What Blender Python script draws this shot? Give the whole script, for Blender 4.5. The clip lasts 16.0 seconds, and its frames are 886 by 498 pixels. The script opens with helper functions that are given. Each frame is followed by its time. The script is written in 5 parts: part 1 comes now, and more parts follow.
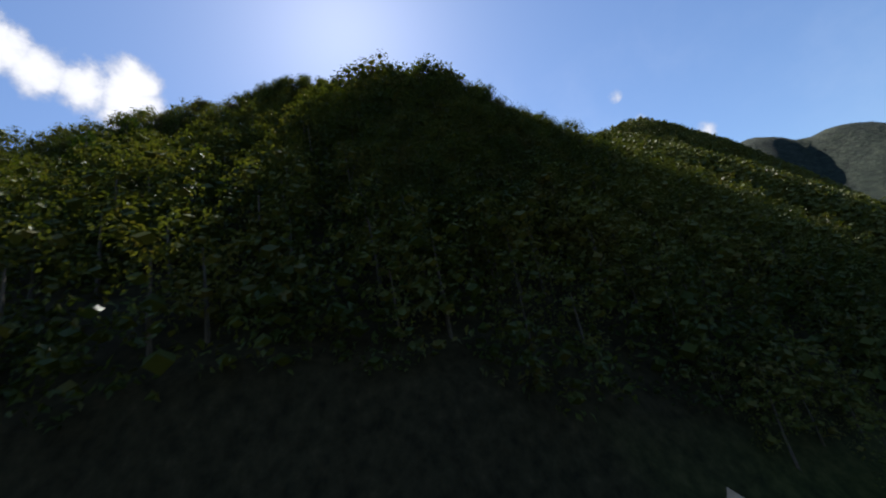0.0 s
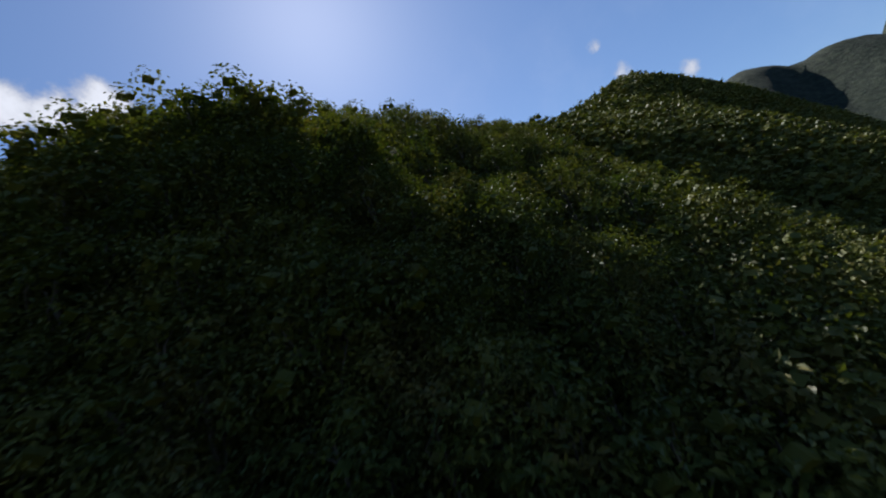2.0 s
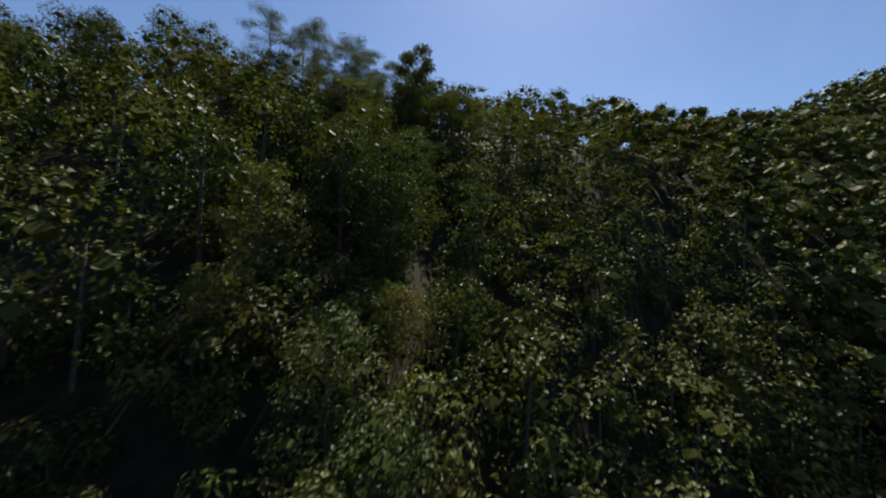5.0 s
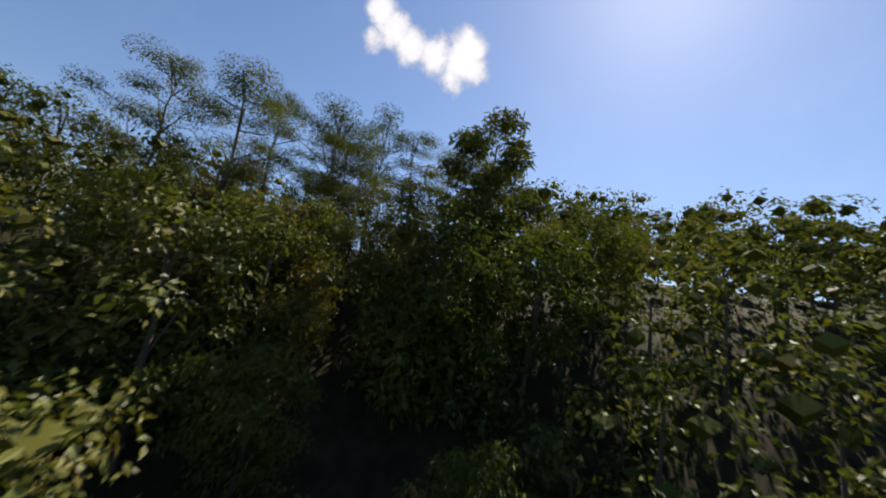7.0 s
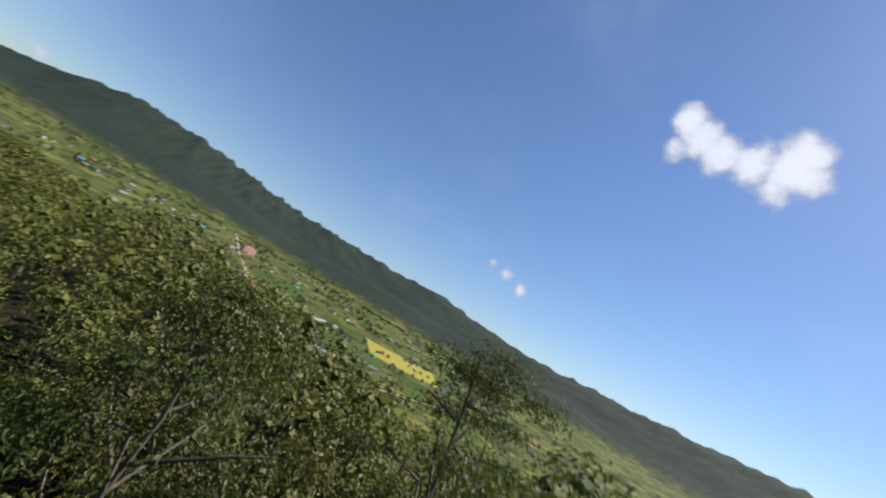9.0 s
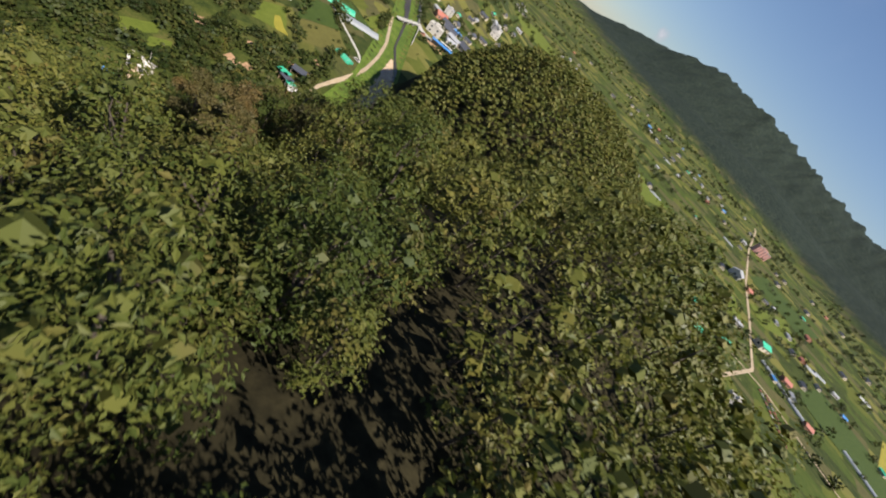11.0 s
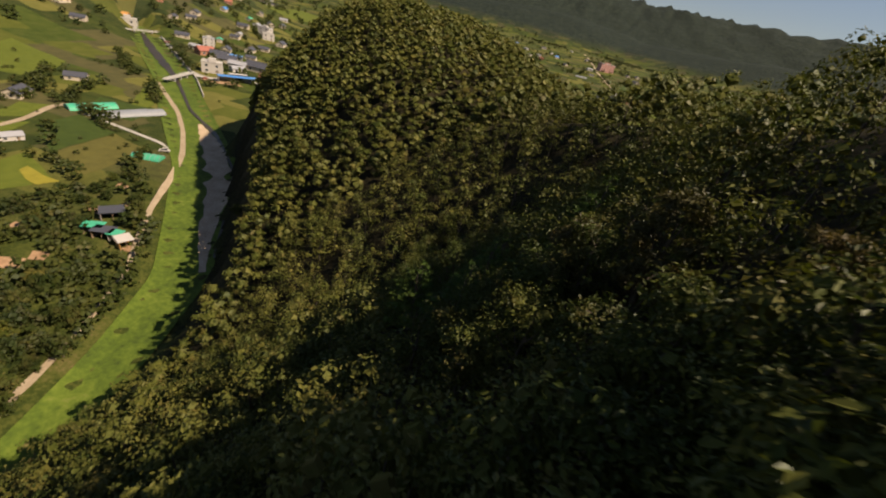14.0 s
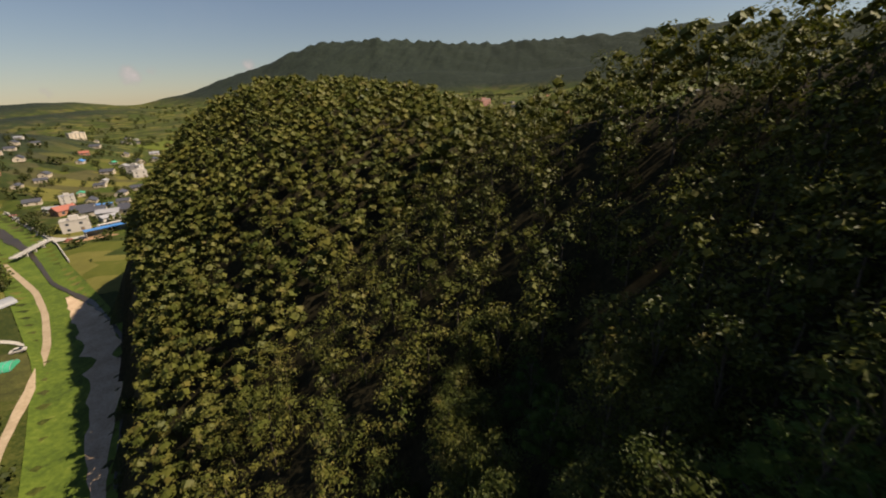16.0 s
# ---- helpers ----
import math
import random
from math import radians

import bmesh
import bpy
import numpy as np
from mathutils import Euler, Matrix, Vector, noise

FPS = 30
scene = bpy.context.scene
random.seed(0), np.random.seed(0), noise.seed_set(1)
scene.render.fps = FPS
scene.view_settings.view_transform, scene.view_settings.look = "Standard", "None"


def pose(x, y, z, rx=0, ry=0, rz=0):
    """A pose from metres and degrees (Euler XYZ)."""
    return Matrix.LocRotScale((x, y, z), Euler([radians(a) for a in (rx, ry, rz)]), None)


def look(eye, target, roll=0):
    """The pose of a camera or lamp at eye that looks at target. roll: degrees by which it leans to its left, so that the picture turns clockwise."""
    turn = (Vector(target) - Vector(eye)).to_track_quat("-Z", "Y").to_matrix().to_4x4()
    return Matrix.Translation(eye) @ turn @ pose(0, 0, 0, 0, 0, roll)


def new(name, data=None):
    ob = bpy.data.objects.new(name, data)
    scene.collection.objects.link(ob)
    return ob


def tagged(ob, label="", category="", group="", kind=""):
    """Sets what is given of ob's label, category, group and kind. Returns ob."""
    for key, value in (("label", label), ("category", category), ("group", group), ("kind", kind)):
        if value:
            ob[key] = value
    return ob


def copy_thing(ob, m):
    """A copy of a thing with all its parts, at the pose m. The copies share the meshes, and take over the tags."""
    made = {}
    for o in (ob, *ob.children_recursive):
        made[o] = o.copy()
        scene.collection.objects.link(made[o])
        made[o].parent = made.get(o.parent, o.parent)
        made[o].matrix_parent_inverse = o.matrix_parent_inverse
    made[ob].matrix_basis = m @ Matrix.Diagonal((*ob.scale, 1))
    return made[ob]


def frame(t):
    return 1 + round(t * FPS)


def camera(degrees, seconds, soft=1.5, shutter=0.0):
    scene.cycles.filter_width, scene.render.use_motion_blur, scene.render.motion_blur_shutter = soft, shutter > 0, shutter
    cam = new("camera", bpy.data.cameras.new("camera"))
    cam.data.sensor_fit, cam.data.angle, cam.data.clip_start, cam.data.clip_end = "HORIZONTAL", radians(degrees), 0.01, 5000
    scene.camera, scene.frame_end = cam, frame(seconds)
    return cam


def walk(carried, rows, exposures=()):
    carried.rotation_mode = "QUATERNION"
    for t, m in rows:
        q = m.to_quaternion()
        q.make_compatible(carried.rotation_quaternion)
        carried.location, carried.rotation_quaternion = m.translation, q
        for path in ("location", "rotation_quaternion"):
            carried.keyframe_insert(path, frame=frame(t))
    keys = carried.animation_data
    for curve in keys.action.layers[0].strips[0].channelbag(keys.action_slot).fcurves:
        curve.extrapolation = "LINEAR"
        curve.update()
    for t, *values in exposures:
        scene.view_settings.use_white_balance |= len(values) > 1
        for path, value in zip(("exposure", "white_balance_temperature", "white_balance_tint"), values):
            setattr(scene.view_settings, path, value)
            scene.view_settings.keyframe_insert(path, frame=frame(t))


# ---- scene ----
# A steep wooded ridge between a stream valley (west) and a wide farmed valley (north-east).
# x east, y north, z up from the stream; metres.

# ---- camera ----
cam = camera(96.3, 16.0, soft=2.0, shutter=0.15)
walk(cam, [
    (0.0, pose(-113.80, 38.99, 13.08, 106.78, 11.65, -102.02)),
    (0.5, pose(-107.52, 34.65, 19.33, 105.70, 16.11, -102.12)),
    (1.0, pose(-101.46, 29.65, 25.38, 105.00, 18.20, -101.20)),
    (1.5, pose(-95.69, 24.03, 31.08, 105.26, 19.49, -100.53)),
    (2.0, pose(-90.37, 18.08, 36.50, 104.18, 19.72, -99.72)),
    (2.5, pose(-84.87, 11.97, 41.46, 100.52, 19.38, -99.03)),
    (3.0, pose(-79.62, 5.73, 46.27, 98.88, 18.73, -98.11)),
    (5.5, pose(-43.52, -14.03, 75.31, 90.32, -7.12, -81.71)),
    (6.0, pose(-35.64, -13.32, 78.83, 90.83, -7.85, -78.08)),
    (6.5, pose(-27.81, -12.18, 82.21, 96.07, -7.38, -73.55)),
    (7.0, pose(-20.22, -10.72, 85.90, 101.80, -9.16, -68.50)),
    (7.5, pose(-14.33, -8.30, 90.35, 102.18, -8.53, -66.30)),
    (8.0, pose(-10.17, -5.45, 94.04, 100.47, -7.90, -65.79)),
    (8.5, pose(-6.38, -1.93, 97.55, 102.98, -12.51, -55.89)),
    (9.0, pose(-3.05, 2.17, 100.94, 103.71, -29.91, -33.88)),
    (9.5, pose(-0.17, 6.70, 103.67, 87.04, -44.94, 1.89)),
    (10.0, pose(1.16, 11.90, 105.19, 64.58, -44.02, 31.72)),
    (12.5, pose(-27.56, 29.21, 94.35, 39.84, -34.24, 56.08)),
    (13.0, pose(-32.16, 32.87, 91.15, 48.79, -29.03, 41.23)),
    (13.5, pose(-37.06, 36.87, 87.06, 55.20, -21.05, 26.59)),
    (14.0, pose(-41.75, 41.84, 83.60, 59.14, -12.71, 14.43)),
    (14.5, pose(-45.83, 47.94, 80.80, 61.84, -6.54, 6.73)),
    (15.0, pose(-49.07, 54.72, 78.82, 63.30, -1.76, 1.59)),
    (15.5, pose(-51.49, 62.08, 77.28, 64.66, 1.87, -1.87)),
    (16.0, pose(-53.41, 69.33, 75.81, 68.96, 2.58, -2.33)),
], exposures=[(0.0, 1.35, 6400, 11), (1.5, 1.2, 6300, 11), (2.5, 0.8, 6200, 11), (3.0, 0.68, 6200, 11), (5.5, 1.0, 6500, 13), (6.0, 1.1, 6700, 13), (7.0, 1.3, 6800, 13), (8.0, 1.2, 6700, 13), (10.0, 1.0, 5800, 12), (12.5, 0.85, 8000, 20), (14.0, 0.62, 8100, 20), (16.0, 0.6, 7900, 18)])

# ---- world, sun ----
SUN_AZ, SUN_EL = 96.0, 48.0  # clockwise from +y, above the horizon
sun_way = Vector((math.sin(radians(SUN_AZ)) * math.cos(radians(SUN_EL)), math.cos(radians(SUN_AZ)) * math.cos(radians(SUN_EL)), math.sin(radians(SUN_EL))))
sun_data = bpy.data.lights.new("sun", "SUN")
sun_data.energy, sun_data.angle, sun_data.color = 5.0, radians(0.53), (1.0, 0.93, 0.80)
sun = new("sun", sun_data)
sun.matrix_world = look((0, 0, 300), Vector((0, 0, 300)) - sun_way)


class Nodes:
    """A short way to write node trees."""

    def __init__(self, tree):
        self.tree = tree
        tree.nodes.clear()

    def add(self, kind, ins=None, **attrs):
        n = self.tree.nodes.new(kind)
        if "operation" in attrs:
            n.operation = attrs["operation"]
        if "use_clamp" in attrs:
            n.use_clamp = attrs["use_clamp"]
        if "data_type" in attrs:
            n.data_type, n.blend_type = attrs["data_type"], attrs["blend_type"]
        if "attribute_name" in attrs:
            n.attribute_name = attrs["attribute_name"]
        if "feature" in attrs:
            n.feature, n.distance = attrs["feature"], attrs["distance"]
        for k, v in (ins or {}).items():
            if isinstance(v, bpy.types.NodeSocket):
                self.tree.links.new(v, n.inputs[k])
            else:
                n.inputs[k].default_value = v
        return n

    def math(self, op, a, b=0.0, clamp=False):
        return self.add("ShaderNodeMath", {0: a, 1: b}, operation=op, use_clamp=clamp).outputs[0]

    def vmath(self, op, a, b, out=0):
        return self.add("ShaderNodeVectorMath", {0: a, 1: b}, operation=op).outputs[out]

    def noise(self, vec, scale, detail=3.0, rough=0.55, out="Fac"):
        return self.add("ShaderNodeTexNoise", {"Vector": vec, "Scale": scale, "Detail": detail, "Roughness": rough}).outputs[out]

    def ramp(self, fac, stops, interp="LINEAR"):
        n = self.add("ShaderNodeValToRGB", {"Fac": fac})
        n.color_ramp.interpolation = interp
        els = n.color_ramp.elements
        while len(els) < len(stops):
            els.new(0.5)
        for e, (p, c) in zip(els, stops):
            e.position, e.color = p, (*c, 1.0) if len(c) == 3 else c
        return n.outputs["Color"]

    def span(self, v, a, b, c=0.0, d=1.0, smooth=True):
        n = self.add("ShaderNodeMapRange", {"Value": v, "From Min": a, "From Max": b, "To Min": c, "To Max": d})
        n.interpolation_type = "SMOOTHSTEP" if smooth else "LINEAR"
        return n.outputs[0]

    def mix(self, fac, a, b, blend="MIX"):
        n = self.add("ShaderNodeMix", data_type="RGBA", blend_type=blend)
        for i, v in ((0, fac), (6, a), (7, b)):
            if isinstance(v, bpy.types.NodeSocket):
                self.tree.links.new(v, n.inputs[i])
            else:
                n.inputs[i].default_value = v if i == 0 else (*v, 1.0)
        return n.outputs[2]


def sky_dir(az, el):
    """A way in the sky, azimuth anticlockwise from +y."""
    a, e = radians(az), radians(el)
    return (-math.sin(a) * math.cos(e), math.cos(a) * math.cos(e), math.sin(e))


world = bpy.data.worlds.new("sky")
world.use_nodes = True
scene.world = world
w = Nodes(world.node_tree)
sky = w.add("ShaderNodeTexSky")
sky.sky_type, sky.sun_disc = "NISHITA", False
sky.sun_elevation, sky.sun_rotation = radians(SUN_EL), radians(SUN_AZ)
sky.air_density, sky.dust_density, sky.ozone_density, sky.altitude = 1.25, 0.35, 3.6, 200
ray = w.add("ShaderNodeTexCoord").outputs["Generated"]
# fair-weather clouds: lobes (azimuth, elevation, half width in degrees, strength), frayed by noise
fray = w.noise(ray, 13.0, 6.0, 0.62)
fine = w.noise(ray, 42.0, 6.0, 0.65)
edge = w.math("ADD", w.math("MULTIPLY", w.math("SUBTRACT", fray, 0.5), 1.35), w.math("MULTIPLY", w.math("SUBTRACT", fine, 0.5), 0.6))
total = None
for az, el, half, k in ((-50.5, 40.2, 3.0, 1.0), (-53.0, 38.4, 3.8, 1.05), (-56.1, 37.4, 3.8, 1.05), (-60.4, 36.7, 4.0, 1.05), (-64.2, 36.6, 4.2, 1.1), (-65.4, 38.8, 3.8, 1.1), (-66.3, 36.2, 3.4, 1.0), (-63.6, 34.9, 3.2, 0.95), (-50.6, 36.9, 2.6, 0.85),
                        (-86.0, 13.4, 1.9, 0.9), (-96.8, 12.3, 1.9, 0.8), (-82.5, 7.3, 3.2, 0.9), (-86.2, 7.0, 3.6, 1.0), (-90.2, 8.4, 3.4, 1.0), (-93.4, 7.6, 2.8, 0.9), (-98.0, 9.3, 2.4, 0.75),
                        (-34.4, 13.8, 1.3, 0.7), (-37.0, 13.2, 1.6, 0.75), (-39.6, 12.0, 1.5, 0.7), (29.6, 12.2, 1.7, 0.8), (33.2, 3.6, 1.6, 0.7), (31.3, 4.1, 1.4, 0.6), (21.5, 4.5, 1.4, 0.6), (40.5, 2.2, 1.3, 0.6),
                        (-137.0, 24.2, 1.8, 0.6), (-143.3, 20.2, 1.8, 0.65), (-135.3, 28.8, 1.4, 0.42)):
    gap = w.vmath("DISTANCE", ray, sky_dir(az, el), "Value")
    lobe = w.span(gap, 0.0, radians(half) * 1.25, k, 0.0)
    total = lobe if total is None else w.math("MAXIMUM", total, lobe)
body = w.span(w.math("ADD", total, w.math("MULTIPLY", edge, w.span(total, 0.0, 0.25))), 0.26, 0.86)
shade = w.span(w.math("ADD", total, edge), 0.30, 1.15, 0.62, 1.0)
white = w.mix(1.0, (8.6, 8.8, 9.6), w.add("ShaderNodeCombineColor", {0: shade, 1: shade, 2: shade}).outputs[0], "MULTIPLY")
veil = w.math("MULTIPLY", w.span(w.noise(ray, 2.2, 6.0, 0.62), 0.50, 0.85), 0.10)
clear = w.mix(1.0, sky.outputs[0], (0.96, 1.02, 1.13), "MULTIPLY")
col = w.mix(veil, clear, (9.0, 9.2, 10.0))
col = w.mix(body, col, white)
w.add("ShaderNodeOutputWorld", {"Surface": w.add("ShaderNodeBackground", {"Color": col, "Strength": 0.048}).outputs[0]})


# ---- materials ----
def material(name, paint):
    m = bpy.data.materials.new(name)
    m.use_nodes = True
    n = Nodes(m.node_tree)
    shader = paint(n)
    n.add("ShaderNodeOutputMaterial", {"Surface": shader})
    return m


def principled(n, color, rough=0.8, bump=None, **more):
    ins = {"Base Color": color if isinstance(color, bpy.types.NodeSocket) else (*color, 1.0), "Roughness": rough, "Specular IOR Level": more.pop("spec", 0.3)}
    ins.update(more)
    if bump is not None:
        height, strength, dist = bump
        ins["Normal"] = n.add("ShaderNodeBump", {"Height": height, "Strength": strength, "Distance": dist}).outputs[0]
    return n.add("ShaderNodeBsdfPrincipled", ins).outputs[0]


def leaf_paint(dark, mid, light, dry=(0.13, 0.085, 0.03), dryness=0.25, through_leaf=0.18, gloss=0.10):
    """Leaves: colour varies leaf by leaf and tree by tree, some light passes through."""

    def paint(n):
        geo = n.add("ShaderNodeNewGeometry")
        own = n.add("ShaderNodeObjectInfo").outputs["Random"]
        tree_wise = n.noise(n.vmath("ADD", geo.outputs["Position"], (13.0, 5.0, 0.0)), 0.13, 2.0, 0.5)
        mixv = n.math("ADD", n.math("MULTIPLY", n.math("SUBTRACT", tree_wise, 0.5), 1.5), n.math("MULTIPLY", n.math("SUBTRACT", own, 0.5), 0.55))
        mixv = n.math("ADD", mixv, n.math("MULTIPLY", geo.outputs["Random Per Island"], 0.5), True)
        base = n.ramp(mixv, [(0.0, tuple(0.85 * c for c in dark)), (0.45, tuple(0.85 * c for c in mid)), (1.0, tuple(0.85 * c for c in light))])
        brown = n.math("MULTIPLY", n.span(n.noise(geo.outputs["Position"], 0.33, 2.0), 0.50, 0.72), dryness * 2.4, True)
        base = n.mix(n.math("MULTIPLY", brown, n.math("ADD", n.math("MULTIPLY", geo.outputs["Random Per Island"], 0.6), 0.3)), base, dry)
        body = n.add("ShaderNodeBsdfDiffuse", {"Color": base}).outputs[0]
        lit = n.add("ShaderNodeBsdfTranslucent", {"Color": n.mix(1.0, base, (1.25, 1.4, 0.55), "MULTIPLY")}).outputs[0]
        s = n.add("ShaderNodeMixShader", {0: through_leaf, 1: body, 2: lit}).outputs[0]
        shine = n.add("ShaderNodeBsdfGlossy", {"Color": (0.8, 0.85, 0.9, 1.0), "Roughness": 0.5}).outputs[0]
        fres = n.math("MULTIPLY", n.add("ShaderNodeFresnel", {"IOR": 1.35}).outputs[0], gloss * 3.0, True)
        return n.add("ShaderNodeMixShader", {0: n.math("MINIMUM", fres, 0.022), 1: s, 2: shine}).outputs[0]

    return paint


M_OAK = material("oak_leaf", leaf_paint((0.042, 0.060, 0.012), (0.088, 0.100, 0.021), (0.150, 0.142, 0.034)))
M_ROBINIA = material("robinia_leaf", leaf_paint((0.045, 0.060, 0.012), (0.080, 0.090, 0.019), (0.125, 0.122, 0.030), dryness=0.25, through_leaf=0.26, gloss=0.06))
M_GARDEN = material("garden_leaf", leaf_paint((0.022, 0.036, 0.008), (0.045, 0.058, 0.013), (0.082, 0.086, 0.022), dryness=0.15))
M_DRY = material("dry_leaf", leaf_paint((0.058, 0.054, 0.016), (0.110, 0.094, 0.034), (0.185, 0.150, 0.065), dryness=0.5, gloss=0.2))
M_PINE = material("pine_needle", leaf_paint((0.030, 0.064, 0.012), (0.062, 0.105, 0.020), (0.11, 0.145, 0.030), dryness=0.05, through_leaf=0.2, gloss=0.05))
M_SHRUB = material("shrub_leaf", leaf_paint((0.050, 0.070, 0.012), (0.105, 0.108, 0.022), (0.175, 0.148, 0.036), dryness=0.55, through_leaf=0.24))


def bark_paint(n):
    pos = n.add("ShaderNodeTexCoord").outputs["Object"]
    stretched = n.vmath("MULTIPLY", pos, (9.0, 9.0, 1.6))
    g = n.noise(stretched, 1.6, 5.0, 0.65)
    return principled(n, n.ramp(g, [(0.3, (0.030, 0.024, 0.018)), (0.55, (0.085, 0.070, 0.055)), (0.8, (0.16, 0.14, 0.115))]), 0.9, (g, 0.8, 0.03))


M_BARK = material("bark", bark_paint)


def ground_paint(n):
    """Leaf litter under the wood, rough grass and crops in the valley, forest tinted with haze on the mountains."""
    geo = n.add("ShaderNodeNewGeometry").outputs["Position"]
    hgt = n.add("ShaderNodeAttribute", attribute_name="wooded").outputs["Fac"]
    fine = n.noise(geo, 1.3, 6.0, 0.65)
    mid = n.noise(geo, 0.12, 5.0, 0.6)
    grass = n.ramp(n.math("ADD", n.math("MULTIPLY", fine, 0.45), n.math("MULTIPLY", mid, 0.55)),
                   [(0.36, (0.010, 0.018, 0.005)), (0.46, (0.030, 0.043, 0.009)), (0.54, (0.058, 0.068, 0.015)), (0.62, (0.085, 0.078, 0.026)), (0.72, (0.17, 0.125, 0.062))])
    cell = n.add("ShaderNodeTexVoronoi", {"Vector": n.vmath("MULTIPLY", geo, (0.026, 0.042, 0.0)), "Scale": 1.0, "Randomness": 0.75}, feature="F1", distance="CHEBYCHEV")
    plots = n.ramp(n.add("ShaderNodeSeparateColor", {0: cell.outputs["Color"]}).outputs[0],
                   [(0.0, (0.026, 0.040, 0.010)), (0.22, (0.042, 0.066, 0.012)), (0.40, (0.085, 0.098, 0.018)), (0.55, (0.018, 0.029, 0.009)), (0.72, (0.080, 0.070, 0.034)), (0.86, (0.15, 0.14, 0.038))], "CONSTANT")
    far = n.span(n.vmath("LENGTH", geo, (0, 0, 0), "Value"), 170.0, 330.0)
    valley = n.mix(n.math("MULTIPLY", far, 0.8), grass, n.mix(n.math("MULTIPLY", fine, 0.5), plots, grass))
    speck = n.noise(geo, 0.055, 8.0, 0.72)
    clump = n.add("ShaderNodeTexVoronoi", {"Vector": geo, "Scale": 0.085, "Randomness": 1.0}).outputs["Distance"]
    rough = n.math("SUBTRACT", n.math("MULTIPLY", speck, 1.2), n.math("MULTIPLY", clump, 0.45))
    # distance haze put into the forest colour: bluish, low in contrast
    hazed_woods = n.ramp(rough, [(0.10, (0.008, 0.014, 0.012)), (0.36, (0.015, 0.023, 0.018)), (0.64, (0.028, 0.038, 0.026))])
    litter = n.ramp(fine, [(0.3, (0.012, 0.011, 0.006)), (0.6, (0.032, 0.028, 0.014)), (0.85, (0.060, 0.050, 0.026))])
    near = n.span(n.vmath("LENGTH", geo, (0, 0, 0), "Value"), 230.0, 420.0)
    wood = n.mix(near, litter, hazed_woods)
    relief = n.mix(near, n.math("MULTIPLY", fine, 0.04), n.math("MULTIPLY", rough, 1.0))
    b = n.add("ShaderNodeBump", {"Height": n.math("MULTIPLY", rough, n.math("MULTIPLY", near, hgt)), "Strength": 0.6, "Distance": 5.0}).outputs[0]
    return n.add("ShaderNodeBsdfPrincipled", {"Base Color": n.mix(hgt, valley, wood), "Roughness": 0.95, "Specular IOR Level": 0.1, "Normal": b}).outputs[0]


M_GROUND = material("ground", ground_paint)


def mottled(name, stops, scale, rough=0.9, detail=5.0, bump=0.0, dist=0.05, spec=0.2, second=0.15):
    def paint(n):
        pos = n.add("ShaderNodeNewGeometry").outputs["Position"]
        a = n.noise(pos, scale, detail, 0.62)
        b = n.noise(pos, scale * second, 3.0, 0.5)
        v = n.math("ADD", n.math("MULTIPLY", a, 0.6), n.math("MULTIPLY", b, 0.4))
        return principled(n, n.ramp(v, stops), rough, (a, bump, dist) if bump else None, spec=spec)

    return material(name, paint)


# ---- shape of the land ----
# the plan is drawn in units of PLAN metres; trees, buildings and vehicles have their sizes in metres
PLAN = 1.6
# crest of the ridge: x, y, height of the ground, fullness of the slope, widths of the western and the eastern slope
CREST = np.array([(150, -260, 110, 1.2, 90, 78), (110, -190, 108, 1.2, 80, 78), (69, -122, 98.4, 1.2, 72, 78), (42, -74, 74.8, 1.11, 71, 66), (28, -46, 60.5, 1.5, 63, 71), (24, -22, 60.4, 1.45, 64, 78), (16, -5, 58.6, 1.5, 80, 78),
                  (6, 4, 57.2, 1.27, 51, 78), (1, 12, 56.8, 1.33, 60, 82), (1, 22, 55.5, 1.4, 58, 77), (-3, 41, 57.5, 0.95, 68, 60), (-10, 70, 48.0, 0.82, 51, 78), (-25, 98, 40.6, 1.36, 54, 77), (-42, 120, 45.1, 1.73, 49, 77),
                  (-66, 151, 48.7, 2.07, 49, 86), (-88, 190, 27.9, 2.1, 42, 78), (-105, 225, 12, 1.8, 40, 78)], float)
# the stream's bed: x, y, half width
RIVER = np.array([(-84, -170, 6), (-74, -60, 4.5), (-68, -10, 3.5), (-66.5, 25, 3.2), (-68, 42, 3.2), (-72, 58, 3.7), (-78.5, 76, 4.5), (-92.5, 95, 5.8), (-110, 119, 8), (-140, 146, 8), (-165, 168, 8),
                  (-186, 188, 8), (-271, 254, 7), (-305, 279, 7)], float)


def along(line, x, y):
    """Distance from a broken line, and the line's further columns there."""
    best = np.full(x.shape, 1e9)
    cols = np.zeros((line.shape[1] - 2, *x.shape))
    side = np.zeros(x.shape)
    for a, b in zip(line[:-1], line[1:]):
        dx, dy = b[0] - a[0], b[1] - a[1]
        t = np.clip(((x - a[0]) * dx + (y - a[1]) * dy) / (dx * dx + dy * dy), 0, 1)
        d = np.hypot(x - a[0] - t * dx, y - a[1] - t * dy)
        near = d < best
        best = np.where(near, d, best)
        side = np.where(near, np.sign((x - a[0]) * dy - (y - a[1]) * dx), side)
        for i in range(len(cols)):
            cols[i] = np.where(near, a[2 + i] + t * (b[2 + i] - a[2 + i]), cols[i])
    return best, cols, side


